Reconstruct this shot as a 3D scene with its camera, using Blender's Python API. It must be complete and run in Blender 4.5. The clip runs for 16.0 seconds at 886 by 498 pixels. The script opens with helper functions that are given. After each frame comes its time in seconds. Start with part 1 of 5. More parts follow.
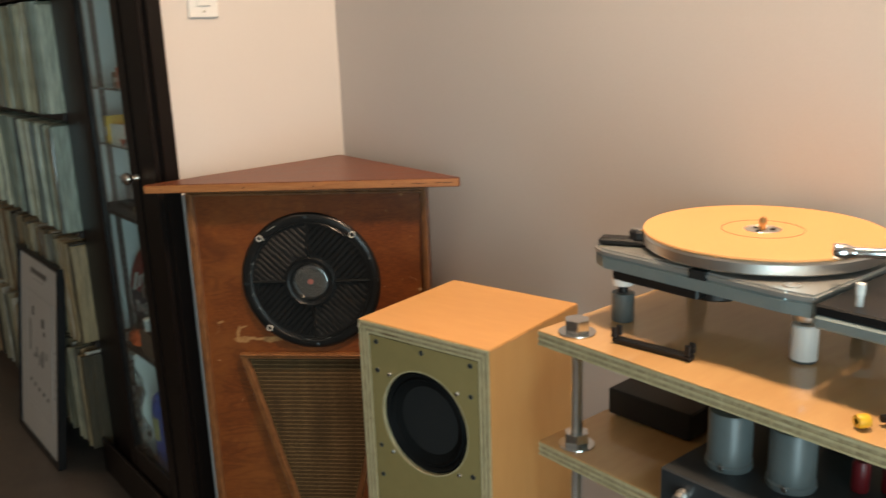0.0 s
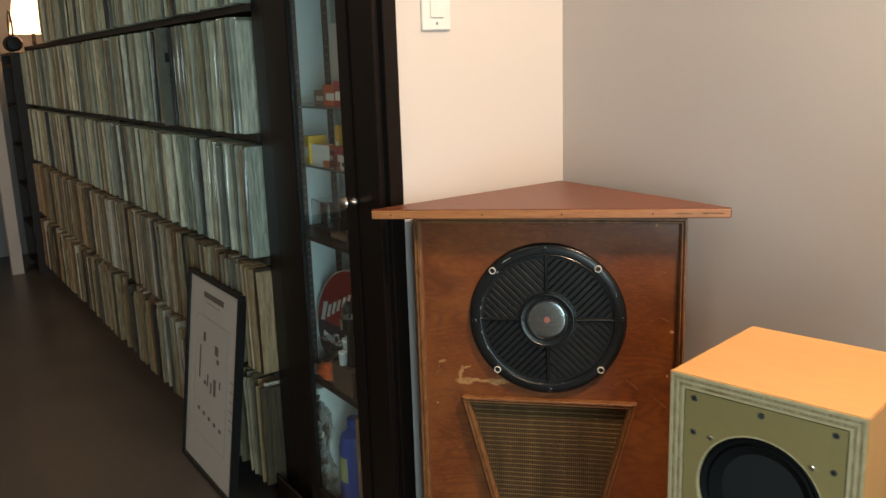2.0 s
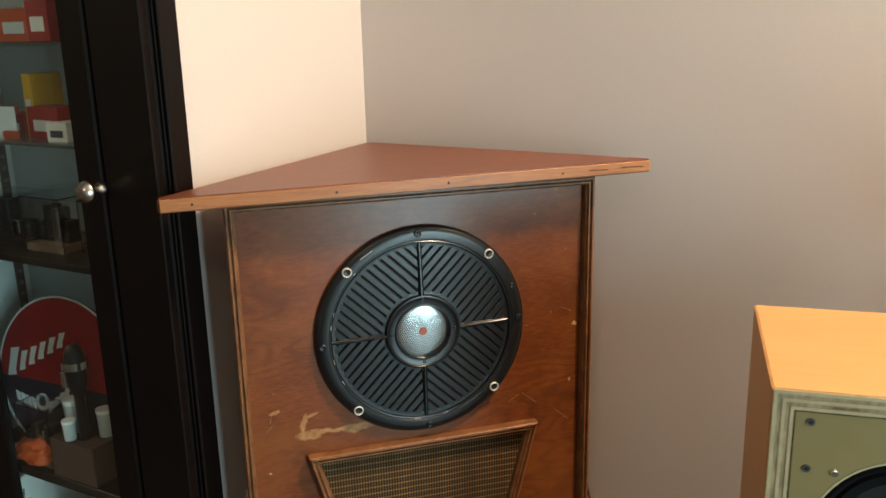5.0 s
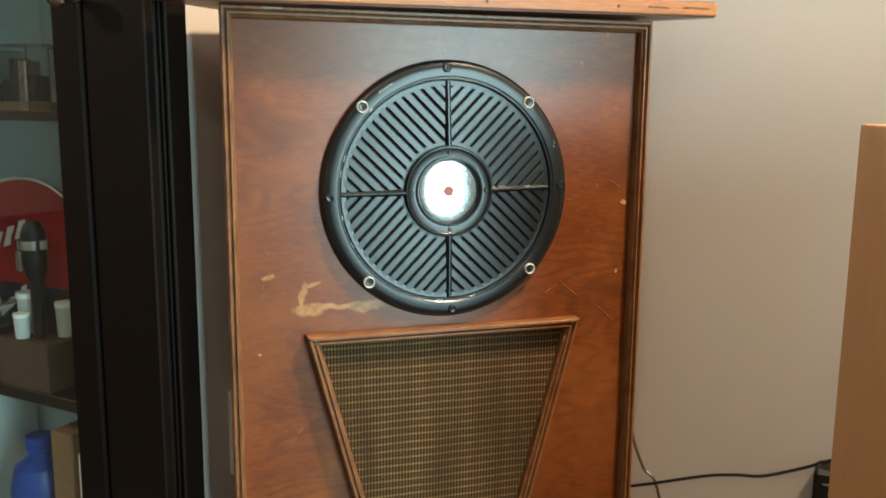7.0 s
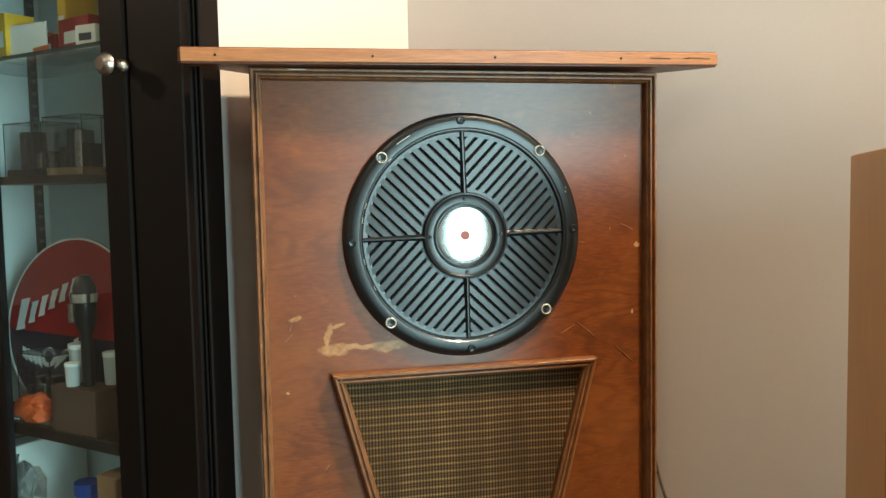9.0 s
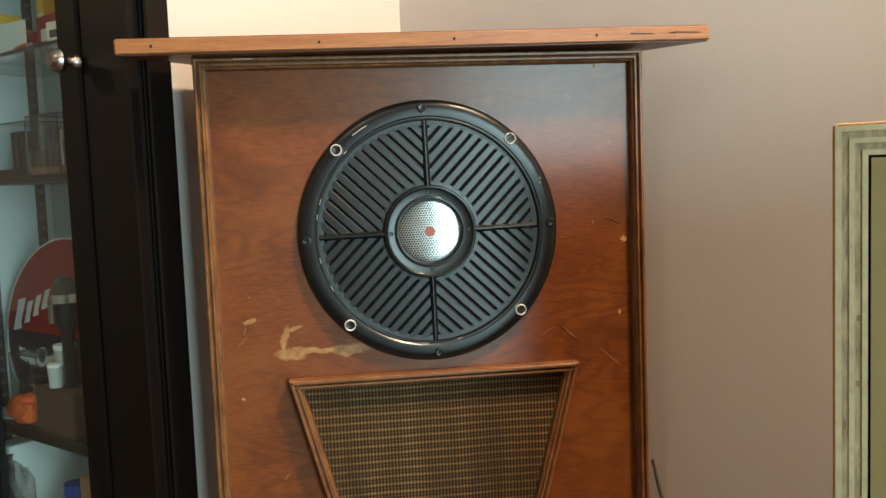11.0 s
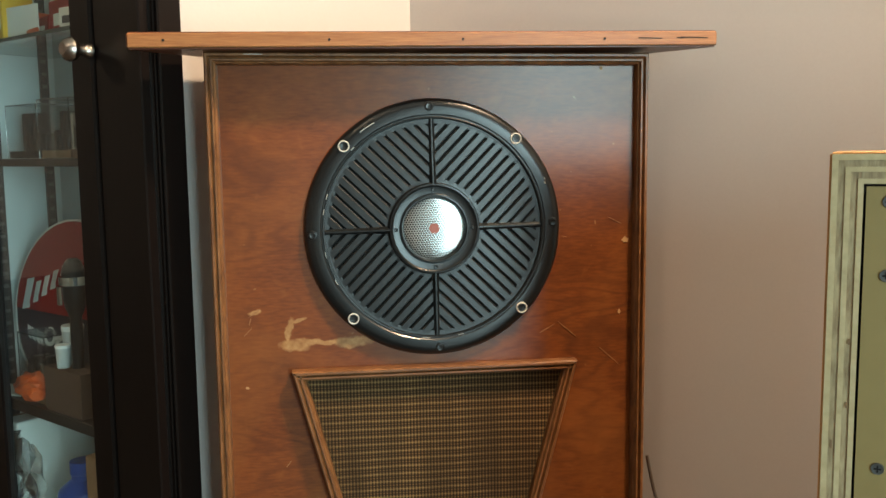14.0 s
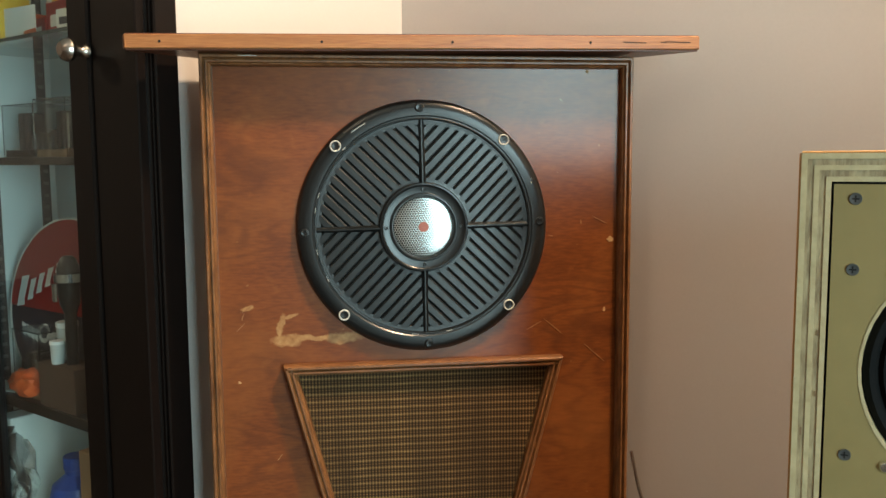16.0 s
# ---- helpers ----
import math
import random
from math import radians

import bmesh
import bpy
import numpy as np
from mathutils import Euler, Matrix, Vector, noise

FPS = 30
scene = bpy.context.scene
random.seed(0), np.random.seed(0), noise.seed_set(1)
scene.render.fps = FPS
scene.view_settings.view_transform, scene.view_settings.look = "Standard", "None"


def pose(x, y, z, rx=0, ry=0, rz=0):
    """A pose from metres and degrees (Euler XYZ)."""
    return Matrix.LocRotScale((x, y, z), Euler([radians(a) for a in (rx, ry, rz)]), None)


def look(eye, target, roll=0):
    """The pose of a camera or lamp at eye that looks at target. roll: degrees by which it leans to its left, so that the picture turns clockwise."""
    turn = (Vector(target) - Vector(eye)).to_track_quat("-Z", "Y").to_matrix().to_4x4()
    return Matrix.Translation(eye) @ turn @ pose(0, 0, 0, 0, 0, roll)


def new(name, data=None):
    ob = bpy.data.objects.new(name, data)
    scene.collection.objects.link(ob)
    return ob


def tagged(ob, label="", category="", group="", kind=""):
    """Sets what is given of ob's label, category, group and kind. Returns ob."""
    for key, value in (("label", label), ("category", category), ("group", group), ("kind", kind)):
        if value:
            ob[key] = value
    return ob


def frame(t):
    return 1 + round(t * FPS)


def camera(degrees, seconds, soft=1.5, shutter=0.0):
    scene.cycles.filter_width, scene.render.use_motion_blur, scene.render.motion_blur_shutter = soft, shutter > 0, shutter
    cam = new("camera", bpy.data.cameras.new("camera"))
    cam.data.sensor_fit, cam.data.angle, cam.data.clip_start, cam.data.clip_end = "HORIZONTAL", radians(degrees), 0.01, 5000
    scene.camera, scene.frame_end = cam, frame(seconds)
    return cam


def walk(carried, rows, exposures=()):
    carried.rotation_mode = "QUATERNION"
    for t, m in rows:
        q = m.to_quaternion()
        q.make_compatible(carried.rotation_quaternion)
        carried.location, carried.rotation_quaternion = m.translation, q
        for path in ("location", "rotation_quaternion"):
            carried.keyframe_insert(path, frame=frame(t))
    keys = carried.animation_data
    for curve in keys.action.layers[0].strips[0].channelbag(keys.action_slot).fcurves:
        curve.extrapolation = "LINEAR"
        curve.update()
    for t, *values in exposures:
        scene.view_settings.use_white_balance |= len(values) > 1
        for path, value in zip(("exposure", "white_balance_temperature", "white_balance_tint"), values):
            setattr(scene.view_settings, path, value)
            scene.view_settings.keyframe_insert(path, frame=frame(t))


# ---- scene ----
PATH = [
    (0.0, (0.4979, -1.8335, 1.3282), (0.2942, 0.0915, 0.8252), -2.02),
    (0.5, (0.4966, -1.8198, 1.3128), (0.1087, 0.0747, 0.8026), -2.26),
    (1.0, (0.4329, -1.7833, 1.2980), (-0.0452, 0.0954, 0.8062), -2.98),
    (1.5, (0.2696, -1.7357, 1.3075), (-0.1696, 0.1633, 0.8590), -2.96),
    (2.0, (0.1332, -1.6982, 1.3047), (-0.2596, 0.2149, 0.8737), -1.88),
    (2.5, (0.0989, -1.5936, 1.2821), (-0.2643, 0.3206, 0.8309), -1.83),
    (3.0, (0.1111, -1.4553, 1.2684), (-0.1800, 0.4665, 0.7971), -2.83),
    (3.5, (0.0448, -1.3744, 1.2650), (-0.0166, 0.5669, 0.7882), -2.84),
    (3.7, (0.0065, -1.3461, 1.2553), (0.0360, 0.5981, 0.7869), -2.85),
    (5.8, (-0.4108, -1.0939, 1.1392), (0.2714, 0.7028, 0.5857), -0.28),
    (6.0, (-0.3918, -1.0801, 1.0951), (0.2740, 0.7177, 0.5252), 0.02),
    (6.5, (-0.3024, -1.0168, 1.0071), (0.1540, 0.8404, 0.4220), -0.45),
    (7.0, (-0.3257, -1.0244, 0.8827), (0.2627, 0.8582, 0.5513), 0.49),
    (7.5, (-0.3590, -1.0766, 0.8761), (0.2332, 0.8124, 0.5914), 0.24),
    (8.0, (-0.3553, -1.0935, 0.8623), (0.2202, 0.8115, 0.6631), -0.69),
    (8.2, (-0.3596, -1.0989, 0.8570), (0.2221, 0.8071, 0.6868), -0.55),
    (10.3, (-0.1348, -1.0687, 0.8352), (0.1140, 0.9105, 0.6914), -2.57),
    (10.5, (-0.1296, -1.0591, 0.8382), (0.1259, 0.9182, 0.6795), -2.46),
    (11.0, (-0.1221, -1.0535, 0.8410), (0.1356, 0.9230, 0.6774), -2.19),
    (11.5, (-0.1042, -1.0519, 0.8540), (0.1303, 0.9248, 0.6594), -1.13),
    (12.0, (-0.1108, -1.0572, 0.8409), (0.1212, 0.9221, 0.6714), -0.48),
    (12.5, (-0.1325, -1.0534, 0.8555), (0.1279, 0.9200, 0.6609), -0.44),
    (13.0, (-0.1263, -1.0634, 0.8677), (0.1207, 0.9096, 0.6527), -0.66),
    (13.5, (-0.1240, -1.0702, 0.8625), (0.1251, 0.9043, 0.6636), -0.51),
    (14.0, (-0.1222, -1.0667, 0.8696), (0.1234, 0.9058, 0.6482), -0.71),
    (14.5, (-0.1130, -1.0693, 0.8609), (0.1119, 0.9060, 0.6427), -0.96),
    (15.0, (-0.1115, -1.0713, 0.8582), (0.1141, 0.9047, 0.6472), -0.60),
    (15.5, (-0.1093, -1.0831, 0.8646), (0.1223, 0.8920, 0.6514), -0.49),
    (16.0, (-0.1208, -1.0922, 0.8640), (0.1420, 0.8792, 0.6533), -0.38),
]
cam = camera(54.8, 16.0, soft=1.5, shutter=0.5)
walk(cam, [(t, look(eye, target, lean)) for t, eye, target, lean in PATH], exposures=[(0.0, -0.56, 6800, 14), (0.5, -0.42, 6800, 15), (1.0, -0.26, 6750, 15), (2.0, -0.24, 6600, 12), (3.0, -0.26, 6600, 12), (3.7, -0.18, 6600, 10), (5.8, 0.0, 6550, 10), (6.0, 0.05, 6550, 10), (6.5, 0.72, 6300, 3), (7.0, 0.62, 6400, 3), (7.5, 0.64, 6400, 0), (8.2, 0.68, 6350, 0), (10.3, 0.24, 6650, 8), (16.0, 0.24, 6700, 8)])

# ---- light: daylight through the glazed opening, warm unseen ceiling lamps ----
world = bpy.data.worlds.new("world")
scene.world = world
world.use_nodes = True
wn = world.node_tree
sky = wn.nodes.new("ShaderNodeTexSky")
sky.sky_type, sky.sun_disc = "NISHITA", False
sky.sun_elevation, sky.sun_rotation = radians(38), radians(200)
wn.links.new(sky.outputs[0], wn.nodes["Background"].inputs[0])
wn.nodes["Background"].inputs[1].default_value = 0.12

# S: the room's own axes (x along the grey wall, y into it), turned by 45 degrees from the loudspeaker's face.
S = Matrix.Rotation(radians(-45), 4, "Z")
S_INV = S.inverted()


def area(name, at, towards, w, h, power, colour):
    data = bpy.data.lights.new(name, "AREA")
    data.shape, data.size, data.size_y = "RECTANGLE", w, h
    data.energy, data.color = power, colour
    ob = new(name, data)
    ob.matrix_world = look(S @ Vector(at), S @ Vector(towards))
    return ob


area("window_daylight", (2.62, -1.32, 0.83), (0.0, -0.5, 0.75), 0.9, 1.55, 48, (0.62, 0.92, 1.0))


# ---- materials ----
def mat(name, a, b=None, scale=8.0, stretch=(1, 1, 1), rough=0.5, metal=0.0, bump=0.0, fine=60.0, coat=0.0, rand=0.0, rough2=None, detail=6.0, spec=0.5, coat_rough=0.25, grain=0.35):
    m = bpy.data.materials.new(name)
    m.use_nodes = True
    n, l = m.node_tree.nodes, m.node_tree.links
    p = n["Principled BSDF"]
    b = b or tuple(c * 0.8 for c in a)
    co = n.new("ShaderNodeTexCoord")
    mp = n.new("ShaderNodeMapping")
    mp.inputs["Scale"].default_value = stretch
    l.new(co.outputs["Object"], mp.inputs["Vector"])
    big = n.new("ShaderNodeTexNoise")
    big.inputs["Scale"].default_value, big.inputs["Detail"].default_value = scale, detail
    l.new(mp.outputs[0], big.inputs["Vector"])
    small = n.new("ShaderNodeTexNoise")
    small.inputs["Scale"].default_value, small.inputs["Detail"].default_value = fine, 4.0
    l.new(mp.outputs[0], small.inputs["Vector"])
    ramp = n.new("ShaderNodeValToRGB")
    ramp.color_ramp.elements[0].position, ramp.color_ramp.elements[1].position = 0.32, 0.7
    ramp.color_ramp.elements[0].color, ramp.color_ramp.elements[1].color = (*b, 1), (*a, 1)
    add = n.new("ShaderNodeMath")
    add.operation = "MULTIPLY_ADD"
    add.inputs[1].default_value, add.inputs[2].default_value = grain, 0.0
    l.new(small.outputs[0], add.inputs[0])
    mix = n.new("ShaderNodeMath")
    mix.operation = "MULTIPLY_ADD"
    mix.inputs[1].default_value = 1 - grain
    l.new(big.outputs[0], mix.inputs[0])
    l.new(add.outputs[0], mix.inputs[2])
    l.new(mix.outputs[0], ramp.inputs[0])
    out = ramp.outputs[0]
    if rand:
        info = n.new("ShaderNodeObjectInfo")
        hsv = n.new("ShaderNodeHueSaturation")
        rr = n.new("ShaderNodeMapRange")
        rr.inputs["To Min"].default_value, rr.inputs["To Max"].default_value = 1 - rand, 1 + rand
        l.new(info.outputs["Random"], rr.inputs["Value"])
        l.new(rr.outputs[0], hsv.inputs["Value"])
        l.new(out, hsv.inputs["Color"])
        out = hsv.outputs[0]
    l.new(out, p.inputs["Base Color"])
    rg = n.new("ShaderNodeMapRange")
    rg.inputs["To Min"].default_value, rg.inputs["To Max"].default_value = rough * 0.85, rough2 or min(1, rough * 1.2)
    l.new(big.outputs[0], rg.inputs["Value"])
    l.new(rg.outputs[0], p.inputs["Roughness"])
    p.inputs["Metallic"].default_value = metal
    p.inputs["Coat Weight"].default_value = coat
    p.inputs["Coat Roughness"].default_value = coat_rough
    p.inputs["Specular IOR Level"].default_value = spec
    if bump:
        bp = n.new("ShaderNodeBump")
        bp.inputs["Strength"].default_value, bp.inputs["Distance"].default_value = bump, 0.002
        l.new(small.outputs[0], bp.inputs["Height"])
        l.new(bp.outputs[0], p.inputs["Normal"])
    return m


def glass(name, rough=0.0, tint=(0.9, 1.0, 0.97)):
    m = bpy.data.materials.new(name)
    m.use_nodes = True
    p = m.node_tree.nodes["Principled BSDF"]
    p.inputs["Base Color"].default_value = (*tint, 1)
    p.inputs["Transmission Weight"].default_value, p.inputs["Roughness"].default_value = 1.0, rough
    p.inputs["IOR"].default_value = 1.45
    return m


def glow(name, colour, strength):
    m = bpy.data.materials.new(name)
    m.use_nodes = True
    p = m.node_tree.nodes["Principled BSDF"]
    p.inputs["Base Color"].default_value = (*colour, 1)
    p.inputs["Emission Color"].default_value, p.inputs["Emission Strength"].default_value = (*colour, 1), strength
    return m


M_WALL = mat("grey_wall_paint", (0.555, 0.515, 0.490), (0.52, 0.482, 0.457), 1.5, rough=0.75, bump=0.06, fine=250)
M_WALL2 = mat("cream_wall_paint", (0.67, 0.610, 0.567), (0.64, 0.583, 0.541), 1.5, rough=0.75, bump=0.06, fine=250)
M_CEIL = mat("ceiling_paint", (0.8, 0.77, 0.72), (0.77, 0.74, 0.69), 1.5, rough=0.85)
M_FLOOR = mat("polished_concrete", (0.085, 0.07, 0.06), (0.05, 0.042, 0.037), 2.2, rough=0.32, bump=0.03, fine=30, detail=8)
M_RED = mat("varnished_birch", (0.225, 0.060, 0.0115), (0.115, 0.028, 0.0058), 4.5, (0.75, 1.0, 3.6), 0.5, bump=0.08, fine=95, coat=0.75, detail=11, spec=0.2, coat_rough=0.26, grain=0.58)


def mottle(m, pale, dark):
    """uneven fading and handling wear in old varnish: broad pale clouds, smaller dark smudges"""
    n, l = m.node_tree.nodes, m.node_tree.links
    p = n["Principled BSDF"]
    out = p.inputs["Base Color"].links[0].from_socket
    co = n.new("ShaderNodeTexCoord")
    for tint, size, detail, lo, hi, most in ((pale, 5.5, 5.0, 0.47, 0.72, 0.60), (dark, 11.0, 7.0, 0.52, 0.78, 0.55), (pale, 38.0, 3.0, 0.60, 0.75, 0.30)):
        noise = n.new("ShaderNodeTexNoise")
        noise.inputs["Scale"].default_value, noise.inputs["Detail"].default_value = size, detail
        noise.inputs["Distortion"].default_value = 0.6
        l.new(co.outputs["Object"], noise.inputs["Vector"])
        span = n.new("ShaderNodeMapRange")
        span.inputs["From Min"].default_value, span.inputs["From Max"].default_value = lo, hi
        span.inputs["To Min"].default_value, span.inputs["To Max"].default_value = 0.0, most
        l.new(noise.outputs[0], span.inputs["Value"])
        mix = n.new("ShaderNodeMix")
        mix.data_type = "RGBA"
        l.new(span.outputs[0], mix.inputs[0])
        l.new(out, mix.inputs[6])
        mix.inputs[7].default_value = (*tint, 1)
        out = mix.outputs[2]
    l.new(out, p.inputs["Base Color"])


mottle(M_RED, (0.265, 0.088, 0.020), (0.058, 0.014, 0.005))


def maths(m):
    """a short way to chain math nodes in a material"""
    n, l = m.node_tree.nodes, m.node_tree.links

    def calc(op, a, b=None, c=None):
        k = n.new("ShaderNodeMath")
        k.operation = op
        for i, v in enumerate((a, b, c)):
            if v is None:
                continue
            if isinstance(v, (int, float)):
                k.inputs[i].default_value = v
            else:
                l.new(v, k.inputs[i])
        return k.outputs[0]

    return calc


def veneer_figure(m, dark, bare, spots):
    """flame figure of rotary-cut veneer, and ragged soft-edged spots where the varnish has come off"""
    n, l = m.node_tree.nodes, m.node_tree.links
    p = n["Principled BSDF"]
    calc = maths(m)
    out = p.inputs["Base Color"].links[0].from_socket
    co = n.new("ShaderNodeTexCoord")

    def noise(size, detail, stretch=(1, 1, 1)):
        mp = n.new("ShaderNodeMapping")
        mp.inputs["Scale"].default_value = stretch
        l.new(co.outputs["Object"], mp.inputs[0])
        k = n.new("ShaderNodeTexNoise")
        k.inputs["Scale"].default_value, k.inputs["Detail"].default_value = size, detail
        l.new(mp.outputs[0], k.inputs["Vector"])
        return k

    def blend(factor, tint, base):
        mix = n.new("ShaderNodeMix")
        mix.data_type = "RGBA"
        l.new(factor, mix.inputs[0])
        l.new(base, mix.inputs[6])
        mix.inputs[7].default_value = (*tint, 1)
        return mix.outputs[2]

    field = noise(3.2, 2.5, (0.9, 1, 3.4)).outputs[0]
    line = calc("POWER", calc("MULTIPLY_ADD", calc("SINE", calc("MULTIPLY", field, 95.0)), 0.5, 0.5), 2.5)
    where = noise(4.0, 2.0).outputs[0]
    amount = calc("MULTIPLY", calc("MULTIPLY_ADD", where, 2.4, -0.85), line)
    out = blend(calc("MINIMUM", calc("MAXIMUM", calc("MULTIPLY", amount, 0.55), 0.0), 0.5), dark, out)
    # pin-sized flecks of lost varnish
    fleck = n.new("ShaderNodeMapRange")
    fleck.inputs["From Min"].default_value, fleck.inputs["From Max"].default_value = 0.73, 0.80
    l.new(noise(70.0, 2.0).outputs[0], fleck.inputs["Value"])
    out = blend(calc("MULTIPLY", fleck.outputs[0], 0.55), bare, out)
    sep = n.new("ShaderNodeSeparateXYZ")
    l.new(co.outputs["Object"], sep.inputs[0])
    warp = n.new("ShaderNodeSeparateColor")
    l.new(noise(55.0, 4.0).outputs["Color"], warp.inputs[0])
    x = calc("MULTIPLY_ADD", warp.outputs[0], 0.022, calc("ADD", sep.outputs["X"], -0.011))
    z = calc("MULTIPLY_ADD", warp.outputs[1], 0.016, calc("ADD", sep.outputs["Z"], -0.008))
    worn = None
    for cx, cz, w, h in spots:
        u = calc("MULTIPLY", calc("SUBTRACT", x, cx), 2 / w)
        v = calc("MULTIPLY", calc("SUBTRACT", z, cz), 2 / h)
        d = calc("SQRT", calc("ADD", calc("MULTIPLY", u, u), calc("MULTIPLY", v, v)))
        k = n.new("ShaderNodeMapRange")
        k.inputs["From Min"].default_value, k.inputs["From Max"].default_value = 1.15, 0.75
        l.new(d, k.inputs["Value"])
        worn = k.outputs[0] if worn is None else calc("MAXIMUM", worn, k.outputs[0])
    front = calc("LESS_THAN", sep.outputs["Y"], 0.004)
    worn = calc("MULTIPLY", calc("MULTIPLY", worn, front), calc("MULTIPLY_ADD", noise(120.0, 4.0).outputs[0], 1.5, -0.12))
    out = blend(calc("MINIMUM", worn, 0.95), bare, out)
    l.new(out, p.inputs["Base Color"])


veneer_figure(M_RED, (0.060, 0.015, 0.005), (0.46, 0.255, 0.10),
              ((-0.177, 0.633, 0.040, 0.015), (-0.184, 0.650, 0.009, 0.036), (-0.174, 0.664, 0.020, 0.005), (-0.142, 0.6365, 0.060, 0.008), (-0.107, 0.635, 0.048, 0.015), (-0.226, 0.676, 0.016, 0.006)))
M_REDTOP = mat("varnished_red_top", (0.205, 0.058, 0.019), (0.095, 0.025, 0.009), 5.0, (1.5, 9, 2), 0.45, bump=0.1, fine=40, coat=0.2, grain=0.5)
M_EDGE = mat("brownish_board_edge", (0.46, 0.200, 0.065), (0.255, 0.085, 0.024), 5.0, (1.6, 2, 34), 0.5, bump=0.2, fine=26, coat=0.2, grain=0.5)
M_MOULD = mat("dark_moulding", (0.30, 0.13, 0.045), (0.10, 0.035, 0.012), 9.0, (8, 8, 3), 0.42, bump=0.1, fine=30, coat=0.2)
M_TRIM = mat("grille_trim_wood", (0.27, 0.112, 0.038), (0.115, 0.040, 0.012), 9.0, (4, 4, 4), 0.42, bump=0.1, fine=30, coat=0.2)
M_BLACK = mat("black_enamel", (0.0085, 0.0095, 0.010), (0.005, 0.006, 0.0065), 14.0, rough=0.29, bump=0.05, fine=140, spec=0.5, coat=0.1, coat_rough=0.16)
# near-black that stands in for the shade inside holes, slots, cracks and gaps
M_HOLE = mat("cavity_shade", (0.006, 0.006, 0.006), (0.004, 0.004, 0.004), 8.0, rough=0.8)
M_STEEL = mat("zinc_steel", (0.86, 0.88, 0.88), (0.74, 0.76, 0.76), 20.0, rough=0.19, metal=1.0, bump=0.05)
M_CHIP = mat("bare_wood_chip", (0.52, 0.32, 0.14), (0.40, 0.22, 0.09), 40.0, rough=0.7, bump=0.1)
M_SCRATCH = mat("scratched_varnish", (0.36, 0.17, 0.06), (0.22, 0.085, 0.026), 60.0, rough=0.6)
M_CASE = mat("espresso_wood", (0.009, 0.0048, 0.0036), (0.005, 0.0030, 0.0023), 3.0, (1, 1, 0.25), 0.38, bump=0.06, fine=70, spec=0.22)
M_WHITE = mat("white_plastic", (0.8, 0.79, 0.76), (0.78, 0.77, 0.74), 5.0, rough=0.4)


# ---- mesh helpers ----
def part(name, bm, material, parent=None, label="", smooth=False, m=None):
    bmesh.ops.recalc_face_normals(bm, faces=bm.faces)
    me = bpy.data.meshes.new(name)
    bm.to_mesh(me)
    bm.free()
    me.materials.append(material)
    if smooth:
        for f in me.polygons:
            f.use_smooth = True
        me.set_sharp_from_angle(angle=radians(35))
    ob = new(name, me)
    if parent:
        ob.parent = parent
    if m is not None:
        ob.matrix_local = m
    if label:
        ob["label"] = label
    return ob


def thing(name, m, label, category, group="", kind=""):
    ob = new(name)
    ob.matrix_world = m
    ob.empty_display_size = 0.05
    return tagged(ob, label, category, group, kind)


def cuboid(x0, x1, y0, y1, z0, z1, bev=0.0, bm=None, seg=1):
    bm = bm or bmesh.new()
    c = bmesh.ops.create_cube(bm, size=1.0)
    vs = c["verts"]
    for v in vs:
        v.co = Vector(((x0 + x1) / 2 + v.co.x * (x1 - x0), (y0 + y1) / 2 + v.co.y * (y1 - y0), (z0 + z1) / 2 + v.co.z * (z1 - z0)))
    if bev:
        es = list({e for v in vs for e in v.link_edges})
        bmesh.ops.bevel(bm, geom=es, offset=bev, segments=seg, affect="EDGES", profile=0.5)
    return bm


def prism(poly, z0, z1, bev=0.0, m=None, bm=None):
    """A polygon in x, y drawn up from z0 to z1."""
    bm = bm or bmesh.new()
    lo = [bm.verts.new((x, y, z0)) for x, y in poly]
    hi = [bm.verts.new((x, y, z1)) for x, y in poly]
    bm.faces.new(lo[::-1])
    bm.faces.new(hi)
    n = len(poly)
    for i in range(n):
        bm.faces.new((lo[i], lo[(i + 1) % n], hi[(i + 1) % n], hi[i]))
    if bev:
        vs = set(lo + hi)
        bmesh.ops.bevel(bm, geom=[e for e in bm.edges if e.verts[0] in vs and e.verts[1] in vs], offset=bev, segments=2, affect="EDGES")
    if m is not None:
        bmesh.ops.transform(bm, matrix=m, verts=bm.verts)
    return bm


def lathe(profile, n=48, m=None, bm=None, a0=0.0, a1=2 * math.pi):
    """A profile of (radius, height) turned round z."""
    bm = bm or bmesh.new()
    full = abs(a1 - a0 - 2 * math.pi) < 1e-6
    rings = []
    for k in range(n if full else n + 1):
        a = a0 + (a1 - a0) * k / n
        rings.append([bm.verts.new((r * math.cos(a), r * math.sin(a), z)) for r, z in profile])
    for k in range(n):
        p, q = rings[k], rings[(k + 1) % len(rings)]
        for i in range(len(profile) - 1):
            bm.faces.new((p[i], q[i], q[i + 1], p[i + 1]))
    bmesh.ops.remove_doubles(bm, verts=bm.verts, dist=1e-6)
    if m is not None:
        bmesh.ops.transform(bm, matrix=m, verts=bm.verts)
    return bm


def rod(r, z0, z1, n=20, bev=0.0, m=None):
    b = bev or min(r, abs(z1 - z0)) * 0.08
    return lathe([(0, z0), (r - b, z0), (r, z0 + b), (r, z1 - b), (r - b, z1), (0, z1)], n, m)


